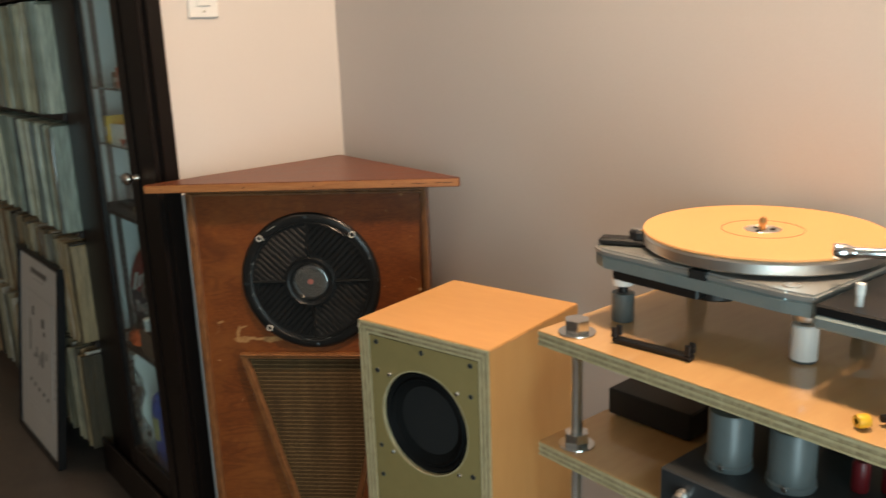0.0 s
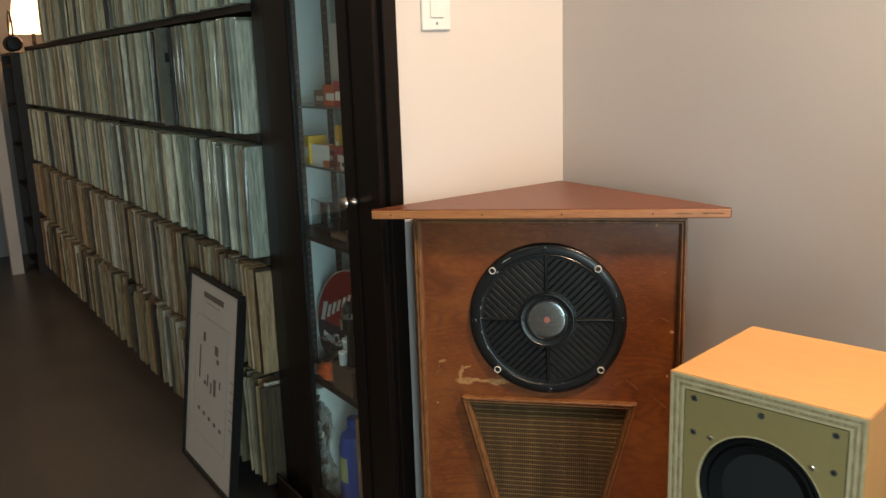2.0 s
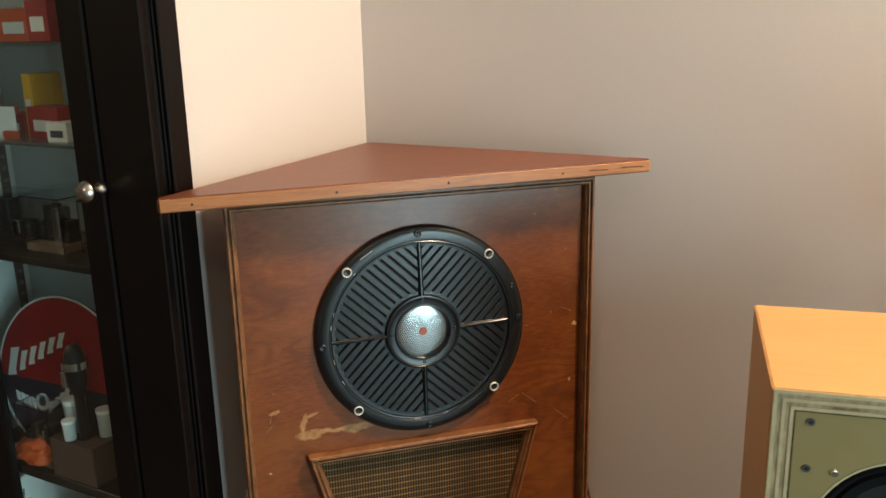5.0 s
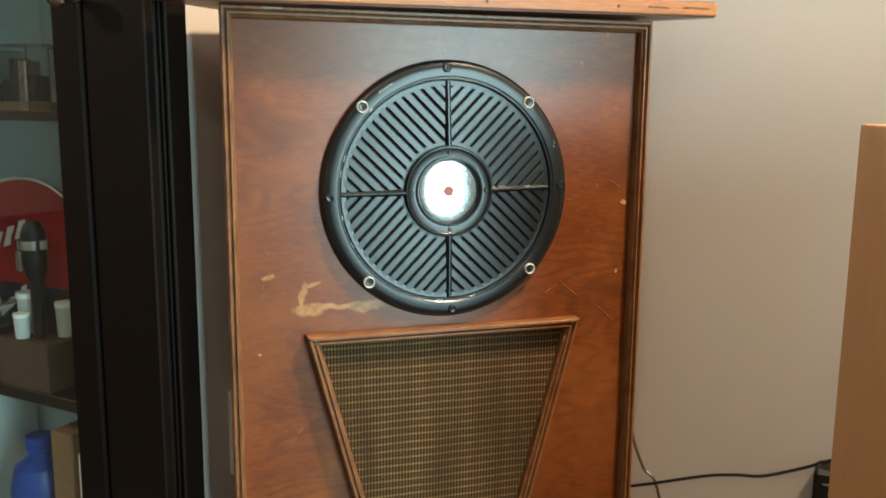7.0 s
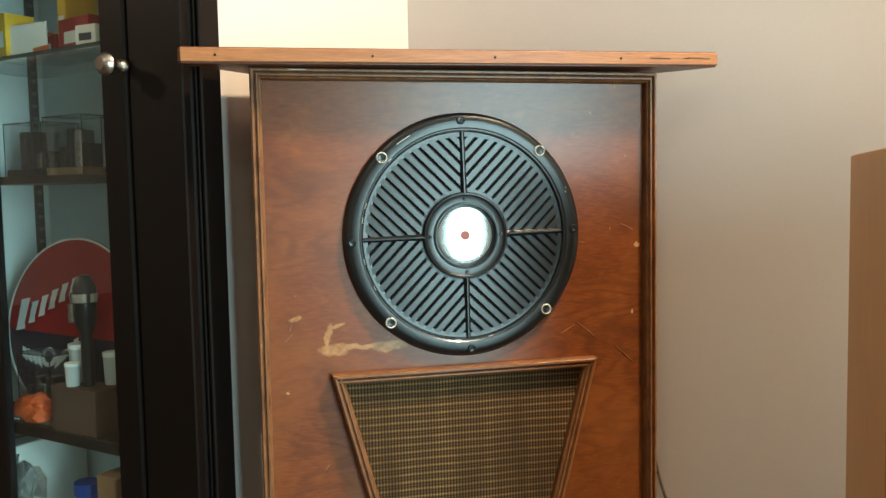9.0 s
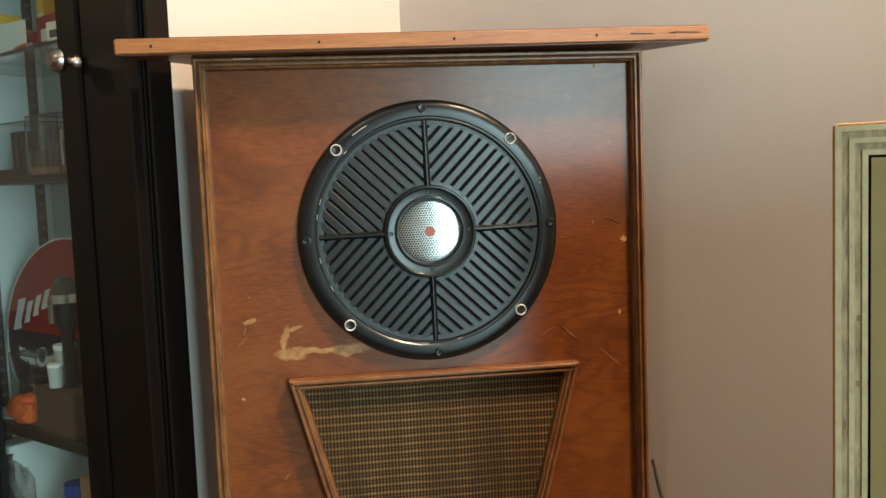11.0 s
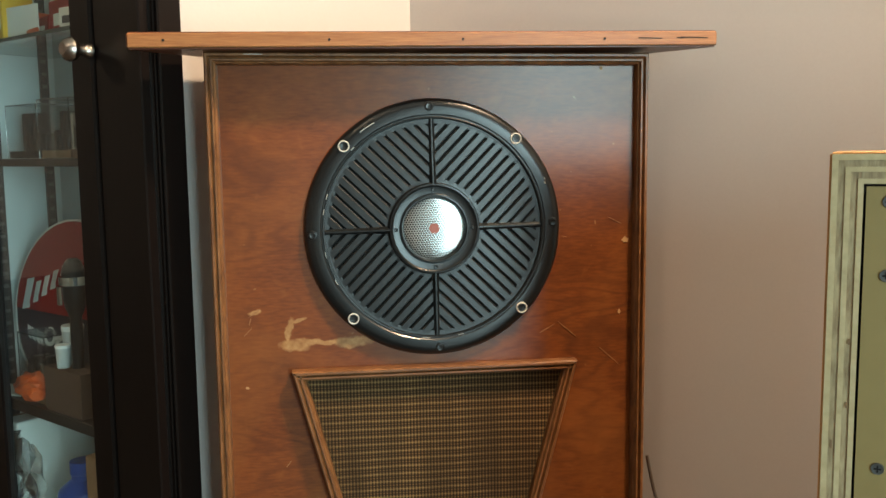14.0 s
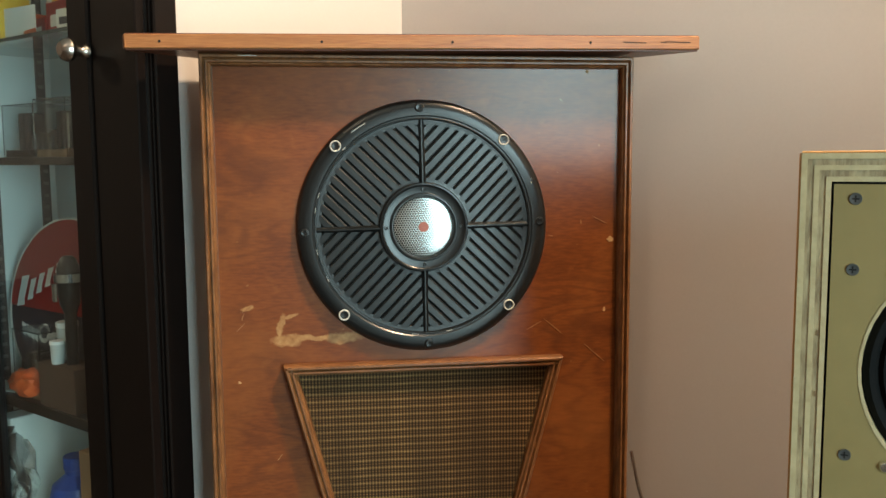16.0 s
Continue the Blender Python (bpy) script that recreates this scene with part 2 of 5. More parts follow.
def tube(points, r, n=8, bm=None):
    """A round cord along a smooth line through points."""
    bm = bm or bmesh.new()
    pts = [Vector(p) for p in points]
    fine = []
    for i in range(len(pts) - 1):
        p0, p1, p2, p3 = pts[max(i - 1, 0)], pts[i], pts[i + 1], pts[min(i + 2, len(pts) - 1)]
        for k in range(6):
            t = k / 6
            fine.append(0.5 * (2 * p1 + (p2 - p0) * t + (2 * p0 - 5 * p1 + 4 * p2 - p3) * t * t + (3 * p1 - p0 - 3 * p2 + p3) * t**3))
    fine.append(pts[-1])
    rings = []
    for i, p in enumerate(fine):
        d = (fine[min(i + 1, len(fine) - 1)] - fine[max(i - 1, 0)]).normalized()
        u = d.orthogonal().normalized() if not rings else (last - d * last.dot(d)).normalized()
        last = u
        w = d.cross(u)
        rings.append([bm.verts.new(p + r * (u * math.cos(a) + w * math.sin(a))) for a in [2 * math.pi * k / n for k in range(n)]])
    for p, q in zip(rings, rings[1:]):
        for k in range(n):
            bm.faces.new((p[k], p[(k + 1) % n], q[(k + 1) % n], q[k]))
    bm.faces.new(rings[0][::-1])
    bm.faces.new(rings[-1])
    return bm


def wall(name, x0, x1, y0, y1, z0, z1, material, label):
    ob = part(name, cuboid(x0, x1, y0, y1, z0, z1), material, m=S)
    return tagged(ob, label, "wall", kind="structure")


# ---- the room ----
H = 2.6

XL, YC = -0.269, 0.281  # the corner, in room axes
wall("wall_north", XL - 0.1, 2.7, YC, YC + 0.12, 0, H, M_WALL, "warm grey painted plaster wall behind the loudspeakers")
wall("wall_return", XL - 0.1, XL, -0.18, YC, 0, H, M_WALL2, "cream painted return wall with a light switch")
wall("wall_shelves", -5.6, XL - 0.1, 0.14, 0.26, 0, H, M_WALL2, "cream plaster wall behind the record shelves")
wall("wall_west", -5.72, -5.6, -4.2, 0.26, 0, H, M_WALL, "far warm grey painted wall")
# added wall out of view; its grey keeps the bounced light low
wall("wall_south", -5.6, 2.7, -4.32, -4.2, 0, H, M_WALL, "unseen warm grey wall opposite the shelves, added to close the room")
# the east wall has a tall opening from y -1.8 to -0.85
wall("wall_east", 2.7, 2.82, -0.85, YC + 0.12, 0, H, M_WALL2, "cream painted wall beside the glazed doors")
wall("wall_east_end", 2.7, 2.82, -4.2, -1.8, 0, H, M_WALL2, "cream painted wall beside the glazed doors")
wall("wall_east_lintel", 2.7, 2.82, -1.8, -0.85, 2.15, H, M_WALL2, "cream painted lintel over the glazed doors")
tagged(part("floor", cuboid(-5.8, 2.9, -4.4, 0.45, -0.1, 0.0), M_FLOOR, m=S), "dark polished concrete floor with a soft sheen", "floor", kind="structure")
tagged(part("ceiling", cuboid(-5.8, 2.9, -4.4, 0.45, H, H + 0.1), M_CEIL, m=S), "plain pale painted ceiling", "ceiling", kind="structure")
tagged(part("baseboard", cuboid(XL + 0.003, 2.7, YC - 0.014, YC - 0.001, 0, 0.1, 0.003), M_WHITE, m=S), "white painted skirting board", "baseboard", kind="structure")


def unseen_ceiling_light(x, y, power):
    ob = thing("unseen_ceiling_light", S @ pose(x, y, H), "unseen flush round ceiling light with a warm glow", "ceiling light", "ceiling lights")
    part("trim_ring", lathe([(0.135, 0), (0.16, 0), (0.16, -0.012), (0.145, -0.018), (0.135, 0)], 32), M_WHITE, ob)
    part("diffuser", lathe([(0, -0.004), (0.134, -0.004), (0.134, -0.001), (0, -0.001)], 24), glow("warm_diffuser", (1.0, 0.8, 0.6), 6.0), ob)
    data = bpy.data.lights.new("unseen_ceiling_bulb", "AREA")
    data.shape, data.size, data.energy, data.color = "DISK", 0.24, power, (1.0, 0.74, 0.50)
    lamp = new("unseen_ceiling_bulb", data)
    lamp.matrix_world = S @ pose(x, y, H - 0.03)


# main lamp, itself unseen, placed to suit the shadow under the turntable
unseen_ceiling_light(1.15, -0.06, 64)
# two lamps added as fill for the loudspeaker fronts and the records
unseen_ceiling_light(0.6, -2.0, 5)
unseen_ceiling_light(-3.1, -2.0, 30)


# ---- the corner loudspeaker ----
def in_face(x, z, y=0.0):
    """Turns a mesh built flat round z to stand on the face, with z as outwards."""
    return pose(x, y, z, 90, 0, 0)


def corner_loudspeaker():
    sp = thing("corner_loudspeaker", pose(0, 0, 0), "reddish brown varnished wooden corner loudspeaker with a round black driver guard", "loudspeaker")
    top = 0.9945
    part("front_panel", cuboid(-0.262, 0.262, 0.0, 0.018, 0.0, top - 0.002), M_RED, sp)
    # sides run back towards the room's corner
    for s in (-1, 1):
        p = [(s * 0.262, 0.0), (s * 0.2705, 0.0), (s * 0.2705, 0.05), (s * 0.04, 0.30), (s * 0.03, 0.29), (s * 0.262, 0.045)]
        part("side_panel", prism(p if s > 0 else p[::-1], 0.0, top - 0.002), M_RED, sp)
    part("top_board", prism([(-0.352, -0.043), (0.348, -0.043), (0.351, -0.036), (0.012, 0.352), (0.0, 0.352), (-0.355, -0.036)], top, top + 0.0195, 0.002), M_REDTOP, sp, "triangular board with worn lighter edges", m=pose(0.0075, 0, 0, 0, -0.45, 0))
    part("top_edge", cuboid(-0.3515, 0.3475, -0.0455, -0.0425, top + 0.0015, top + 0.018, 0.001), M_EDGE, sp, "worn pale board edge", m=pose(0.0075, 0, 0, 0, -0.45, 0))
    # ribbed moulding round the face
    prof = [(0, 0), (0.0, 0.0145), (0.0018, 0.0175), (0.0042, 0.0175), (0.0058, 0.0125), (0.0066, 0.0120), (0.0078, 0.0160), (0.0098, 0.0160), (0.0112, 0.0115), (0.0126, 0.0105), (0.0134, 0.0080), (0.0140, 0.0)]

    def strip(a, b, s):
        """A moulding from a to b in the face; its ribs step to the side s."""
        a, b = Vector((a[0], 0, a[1])), Vector((b[0], 0, b[1]))
        d = (b - a).normalized()
        side = Vector((-d.z, 0, d.x)) * s
        bm = bmesh.new()
        ends = []
        for q, k in ((a, 1), (b, -1)):
            ends.append([bm.verts.new(q + side * u + d * k * u * MITRE + Vector((0, -v - 0.0005, 0))) for u, v in prof])
        for i in range(len(prof) - 1):
            bm.faces.new((ends[0][i], ends[0][i + 1], ends[1][i + 1], ends[1][i]))
        bm.faces.new(ends[0])
        bm.faces.new(ends[1])
        return bm

    MITRE = 1.0
    part("moulding", strip((-0.273, 0.992), (0.272, 0.992), -1), M_MOULD, sp)
    part("moulding", strip((-0.273, 0.0), (-0.273, 0.992), -1), M_MOULD, sp)
    part("moulding", strip((0.272, 0.992), (0.272, 0.0), -1), M_MOULD, sp)
    # trapezoid grille with woven cloth
    zt, zb, wt, wb = 0.603, 0.12, 0.182, 0.056
    MITRE = 0.8
    part("grille_trim", strip((-wt, zt), (wt, zt), -1), M_TRIM, sp)
    part("grille_trim", strip((-wb, zb), (-wt, zt), -1), M_TRIM, sp)
    part("grille_trim", strip((wt, zt), (wb, zb), -1), M_TRIM, sp)
    part("grille_trim", strip((wb, zb), (-wb, zb), -1), M_TRIM, sp)
    return sp


speaker = corner_loudspeaker()


def woven_cloth():
    """Open weave: brown ground, fine upright threads, dashed pale thread across."""
    m = bpy.data.materials.new("woven_grille_cloth")
    m.use_nodes = True
    n, l = m.node_tree.nodes, m.node_tree.links
    p = n["Principled BSDF"]
    co = n.new("ShaderNodeTexCoord")
    sep = n.new("ShaderNodeSeparateXYZ")
    wob = n.new("ShaderNodeTexNoise")
    wob.inputs["Scale"].default_value = 9.0
    l.new(co.outputs["Object"], wob.inputs["Vector"])
    l.new(co.outputs["Object"], sep.inputs[0])

    calc = maths(m)

    z = calc("MULTIPLY_ADD", wob.outputs[0], 0.004, sep.outputs["Z"])
    row = calc("MULTIPLY_ADD", calc("SINE", calc("MULTIPLY", z, 2 * math.pi / 0.0102)), 0.5, 0.5)
    col = calc("MULTIPLY_ADD", calc("SINE", calc("MULTIPLY", sep.outputs["X"], 2 * math.pi / 0.0042)), 0.5, 0.5)
    fine = calc("MULTIPLY_ADD", calc("SINE", calc("MULTIPLY", z, 2 * math.pi / 0.0034)), 0.5, 0.5)
    dash = calc("MULTIPLY", calc("POWER", row, 20.0), calc("MULTIPLY_ADD", col, 0.55, 0.45))
    patch = n.new("ShaderNodeTexNoise")
    patch.inputs["Scale"].default_value = 7.0
    stretch = n.new("ShaderNodeMapping")
    stretch.inputs["Scale"].default_value = (3, 1, 0.5)
    l.new(co.outputs["Object"], stretch.inputs[0])
    l.new(stretch.outputs[0], patch.inputs["Vector"])
    ground = calc("MULTIPLY", calc("MULTIPLY", calc("POWER", col, 1.4), calc("MULTIPLY_ADD", calc("POWER", fine, 1.4), 0.8, 0.2)), calc("MULTIPLY_ADD", patch.outputs[0], 1.6, 0.1))
    mix1, mix2 = n.new("ShaderNodeMix"), n.new("ShaderNodeMix")
    for k in (mix1, mix2):
        k.data_type = "RGBA"
    mix1.inputs["A"].default_value, mix1.inputs["B"].default_value = (0.022, 0.012, 0.005, 1), (0.215, 0.118, 0.045, 1)
    l.new(ground, mix1.inputs["Factor"])
    mix2.inputs["B"].default_value = (0.44, 0.275, 0.11, 1)
    l.new(mix1.outputs["Result"], mix2.inputs["A"])
    l.new(calc("MULTIPLY", dash, calc("MULTIPLY_ADD", patch.outputs[0], 1.7, -0.25)), mix2.inputs["Factor"])
    l.new(mix2.outputs["Result"], p.inputs["Base Color"])
    p.inputs["Roughness"].default_value, p.inputs["Specular IOR Level"].default_value = 0.8, 0.2
    bp = n.new("ShaderNodeBump")
    bp.inputs["Strength"].default_value, bp.inputs["Distance"].default_value = 0.5, 0.001
    l.new(calc("ADD", dash, ground), bp.inputs["Height"])
    l.new(bp.outputs[0], p.inputs["Normal"])
    return m


def perforated_metal():
    """bright sheet with staggered round holes"""
    m = bpy.data.materials.new("perforated_aluminium")
    m.use_nodes = True
    n, l = m.node_tree.nodes, m.node_tree.links
    p = n["Principled BSDF"]
    calc = maths(m)
    co = n.new("ShaderNodeTexCoord")
    sep = n.new("ShaderNodeSeparateXYZ")
    l.new(co.outputs["Object"], sep.inputs[0])
    pitch = 0.0033
    near = []
    for shift in (0.0, 0.5):
        sq = []
        for axis, step in (("X", pitch), ("Y", pitch * math.sqrt(3))):
            u = calc("SUBTRACT", calc("FRACT", calc("MULTIPLY_ADD", sep.outputs[axis], 1 / step, 50.0 + shift)), 0.5)
            u = calc("MULTIPLY", u, step)
            sq.append(calc("MULTIPLY", u, u))
        near.append(calc("SQRT", calc("ADD", *sq)))
    d = calc("MINIMUM", *near)
    k = n.new("ShaderNodeMapRange")
    k.inputs["From Min"].default_value, k.inputs["From Max"].default_value = 0.00108, 0.00132
    l.new(d, k.inputs["Value"])
    mix = n.new("ShaderNodeMix")
    mix.data_type = "RGBA"
    mix.inputs[6].default_value, mix.inputs[7].default_value = (0.012, 0.014, 0.014, 1), (0.58, 0.61, 0.60, 1)
    l.new(k.outputs[0], mix.inputs[0])
    l.new(mix.outputs[2], p.inputs["Base Color"])
    l.new(calc("MULTIPLY", k.outputs[0], 0.95), p.inputs["Metallic"])
    p.inputs["Roughness"].default_value = 0.20
    return m


M_CLOTH = woven_cloth()
M_PERF = perforated_metal()
M_BARE = mat("bare_worn_rim", (0.72, 0.70, 0.64), (0.6, 0.58, 0.52), 60.0, rough=0.45)
M_BADGE = mat("red_badge", (0.38, 0.13, 0.10), rough=0.5)

# cloth lies inside the trapezoid trim
zt, zb, wt, wb = 0.60, 0.125, 0.178, 0.061
part("grille_cloth", prism([(-wb, zb), (wb, zb), (wt, zt), (-wt, zt)], 0.0008, 0.0022, m=pose(0, 0, 0, 90, 0, 0)), M_CLOTH, speaker, "woven brown and gold cloth")


def driver_guard(parent):
    g = part("driver_guard", lathe([(0.136, 0.0006), (0.1600, 0.0006), (0.1612, 0.004), (0.1595, 0.0080), (0.1560, 0.0108), (0.1500, 0.0120), (0.1415, 0.0116), (0.1400, 0.0104), (0.1388, 0.0104), (0.1378, 0.0112), (0.1366, 0.0108), (0.1357, 0.006), (0.135, 0.0006)], 96),
             M_BLACK, parent, "black enamelled slotted guard over the driver", smooth=True, m=pose(-0.001, 0, 0.777, 90, -0.9, 0))
    part("cavity", lathe([(0, 0.0008), (0.136, 0.0008), (0.136, 0.0016), (0, 0.0016)], 48), M_HOLE, g)
    part("hub_ring", lathe([(0.0575, 0.002), (0.0572, 0.0100), (0.0560, 0.0125), (0.0540, 0.0128), (0.0528, 0.0112), (0.0518, 0.0108), (0.0440, 0.0104), (0.0428, 0.0122), (0.0412, 0.0124), (0.0398, 0.0100), (0.0390, 0.006), (0.0385, 0.002)], 72), M_BLACK, g, smooth=True)
    part("horn_screen", lathe([(0.0392, 0.005)] + [(0.0388 * math.cos(a), 0.0055 + 0.0018 * math.sin(a)) for a in [radians(k) for k in range(0, 91, 10)]], 48), M_PERF, g, "silver perforated metal screen", smooth=True)
    part("badge", lathe([(0.0066, 0.0070), (0.0066, 0.0081), (0, 0.0081)], 12), M_BADGE, g, "small red centre dot")
    # four tapered ribs
    for k in range(4):
        bm = bmesh.new()
        rows = []
        for r, w, hgt in ((0.055, 0.0044, 0.0125), (0.095, 0.0036, 0.0105), (0.1375, 0.0030, 0.0092)):
            rows.append([bm.verts.new((r, y, z)) for y, z in ((-w, 0.002), (-w, 0.007), (-0.0008, hgt), (0.0008, hgt), (w, 0.007), (w, 0.002))])
        for p, q in zip(rows, rows[1:]):
            for i in range(5):
                bm.faces.new((p[i], q[i], q[i + 1], p[i + 1]))
        bm.faces.new(rows[0])
        bm.faces.new(rows[-1])
        part("rib", bm, M_BLACK, g, m=pose(0, 0, 0, 0, 0, 90 * k))
    # slats along each quadrant's diagonal
    pitch, w = 0.0118, 0.0051
    ri, ro = 0.0565, 0.1365
    for i in range(-9, 10):
        q0, q1 = i * pitch - w, i * pitch + w
        qm = max(abs(q0), abs(q1))
        if qm > 0.094:
            continue
        poly = []
        for q in (q0, q1):
            near = max(math.sqrt(max(ri * ri - q * q, 0)), abs(q) + 0.005)
            far = math.sqrt(ro * ro - q * q)
            poly.append((near, far, q))
        if poly[0][1] - poly[0][0] < 0.004 or poly[1][1] - poly[1][0] < 0.004:
            continue
        me = None
        for k in range(4):
            if me is None:
                bm = bmesh.new()
                ends = []
                for e in (0, 1):
                    a, b = (poly[0][e], poly[0][2]), (poly[1][e], poly[1][2])
                    ends.append([bm.verts.new(v) for v in ((*a, 0.0016), (*a, 0.0052), (a[0] * 0.85 + b[0] * 0.15, a[1] * 0.85 + b[1] * 0.15, 0.0064), (a[0] * 0.15 + b[0] * 0.85, a[1] * 0.15 + b[1] * 0.85, 0.0064), (*b, 0.0052), (*b, 0.0016))])
                for j in range(5):
                    bm.faces.new((ends[0][j], ends[1][j], ends[1][j + 1], ends[0][j + 1]))
                bm.faces.new(ends[0])
                bm.faces.new(ends[1])
                ob = part("slat", bm, M_BLACK, g, m=pose(0, 0, 0, 0, 0, 45))
                me = ob.data
            else:
                ob = new("slat", me)
                ob.parent = g
                ob.matrix_local = pose(0, 0, 0, 0, 0, 45 + 90 * k)
    # borders that close the slots at hub and rim
    part("inner_border", lathe([(0.0565, 0.0016), (0.0620, 0.0016), (0.0620, 0.0062), (0.0565, 0.0066)], 64), M_BLACK, g)
    part("outer_border", lathe([(0.1300, 0.0016), (0.1362, 0.0016), (0.1362, 0.0066), (0.1300, 0.0062)], 96), M_BLACK, g)
    # bolts: bare rings on the diagonals, black ones on the axes
    for k in range(8):
        a = radians(45 * k + 1)
        x, y = 0.1510 * math.cos(a), 0.1510 * math.sin(a)
        at = pose(x, y, 0.0118)
        if k % 2:
            b = part("bolt", lathe([(0, 0.0012), (0.0042, 0.0016), (0.0046, 0.0008), (0.0046, -0.001)], 20), M_BLACK, g, m=at)
            part("bolt_ring", lathe([(0.0054, -0.001), (0.0054, 0.0020), (0.0062, 0.0028), (0.0071, 0.0020), (0.0073, -0.001)], 28), M_BARE, b, "bright bare metal rim")
        else:
            b = part("bolt", lathe([(0, 0.0008), (0.0035, 0.0012), (0.0038, 0.002), (0.0056, 0.0014), (0.0060, -0.001)], 24), M_BLACK, g, m=at)
        part("slot", cuboid(-0.0034, 0.0034, -0.0006, 0.0006, 0.0008, 0.0019), M_HOLE, b, m=pose(0, 0, 0, 0, 0, 35 * k))
    for k in range(4):
        a = radians(90 * k)
        part("hub_screw", lathe([(0, 0.0016), (0.0016, 0.0018), (0.0024, 0.001), (0.0028, -0.002)], 16), M_BLACK, g, m=pose(0.0480 * math.cos(a), 0.0480 * math.sin(a), 0.0108))
    # scraped paint on the rim
    for a0, a1, r in ((118, 126, 0.150), (160, 163, 0.1385), (168, 171, 0.1385), (190, 193, 0.1385), (20, 21.2, 0.150), (22, 23, 0.1525), (133, 135, 0.141), (205, 208, 0.1385), (262, 266, 0.1385), (281, 284, 0.1385)):
        z = 0.01245 if r > 0.14 else 0.0108
        part("scrape", lathe([(r - 0.0005, z - 0.0003), (r + 0.0003, z + 0.0002), (r + 0.0006, z - 0.0003)], 6, a0=radians(a0), a1=radians(a1)), M_BARE, g)
    return g


driver_guard(speaker)


def patch(parent, cx, cz, w, h, seed, material, name="varnish_chip", n=16, tilt=0.0):
    """A ragged patch of bare wood on the face."""
    rng = random.Random(seed)
    poly = []
    for k in range(n):
        a = 2 * math.pi * k / n
        r = rng.uniform(0.55, 1.0)
        x, y = r * w / 2 * math.cos(a), r * h / 2 * math.sin(a)
        poly.append((x * math.cos(tilt) - y * math.sin(tilt), x * math.sin(tilt) + y * math.cos(tilt)))
    part(name, prism(poly, 0.0, 0.0006), material, parent, m=pose(cx, -0.0001, cz, 90, 0, 0))


for k, (cx, cz, w, h, tilt) in enumerate(((0.249, 0.756, 0.011, 0.009, 0.0), (0.242, 0.662, 0.005, 0.007, 0.0), (-0.238, 0.581, 0.006, 0.004, 0.0), (0.215, 0.975, 0.006, 0.006, 0.0), (-0.158, 0.520, 0.005, 0.005, 0.3))):
    patch(speaker, cx, cz, w, h, 40 + k, M_CHIP, tilt=tilt)
for k, (cx, cz, length, tilt) in enumerate(((0.172, 0.641, 0.044, -0.7), (0.228, 0.604, 0.052, -0.72), (0.236, 0.781, 0.028, -0.45), (-0.226, 0.676, 0.022, 0.6), (-0.235, 0.652, 0.018, 0.8), (0.146, 0.643, 0.03, 0.5), (-0.232, 0.665, 0.014, 1.3), (0.168, 0.762, 0.012, -0.2), (0.05, 0.63, 0.02, 0.1), (-0.19, 0.48, 0.014, 0.9))):
    patch(speaker, cx, cz, length, 0.0012, 80 + k, M_SCRATCH, "scratch", 10, tilt)
for x in (-0.312, -0.125, 0.032, 0.205):
    part("nail_hole", rod(0.0016, -0.0006, 0.0006, 10), M_HOLE, speaker, m=pose(x, -0.0458, 1.004 + 0.0078 * x, 90, 0, 0))
for x, z, w in ((0.262, 1.0065, 0.030), (0.318, 1.0075, 0.034), (0.300, 1.0070, 0.008)):
    part("edge_crack", cuboid(-w / 2, w / 2, -0.0004, 0.0008, -0.0005, 0.0005), M_HOLE, speaker, m=pose(x, -0.0456, z, 0, 1.0, 0))

for x, z, w in ((-0.215, 0.9895, 0.022), (-0.206, 0.9800, 0.008), (-0.175, 0.9802, 0.030), (-0.06, 0.9797, 0.034), (0.02, 0.9800, 0.012), (0.155, 0.9895, 0.010), (-0.245, 0.9797, 0.006)):
    part("lacquer_chip", cuboid(-w / 2, w / 2, -0.0004, 0.0006, -0.0004, 0.0004), M_BARE if w == 0.022 else M_SCRATCH, speaker, m=pose(x, -0.0178 if z > 0.985 else -0.0163, z, 0, 0.6, 0))
for x, z, h in ((-0.2700, 0.86, 0.020), (-0.2640, 0.905, 0.045), (-0.2700, 0.72, 0.030), (-0.2640, 0.70, 0.018), (0.2690, 0.83, 0.020), (0.2690, 0.64, 0.035), (0.2632, 0.745, 0.012)):
    part("lacquer_chip", cuboid(-0.0005, 0.0005, -0.0004, 0.0006, -h / 2, h / 2), M_SCRATCH, speaker, m=pose(x, -0.0178 if abs(x) > 0.267 else -0.0163, z, 0, 0.4, 0))


# ---- glazed bookcase beside the return wall ----
M_INNER = mat("pale_cabinet_lining", (0.72, 0.77, 0.76), (0.66, 0.71, 0.70), 3.0, rough=0.6)
M_GLASS = glass("door_glass")
M_CLEAR = glass("clear_plastic", 0.05, (0.95, 0.97, 0.97))
M_KNOB = mat("brushed_nickel", (0.55, 0.48, 0.42), (0.42, 0.36, 0.31), 30.0, rough=0.25, metal=1.0)
M_SCREWG = mat("grey_screw", (0.16, 0.17, 0.17), rough=0.4, metal=0.8)
M_SLOTTED = mat("slotted_black_track", (0.03, 0.03, 0.03), rough=0.5)
FRONT = -0.217
BACK = -0.02
BH = 2.25


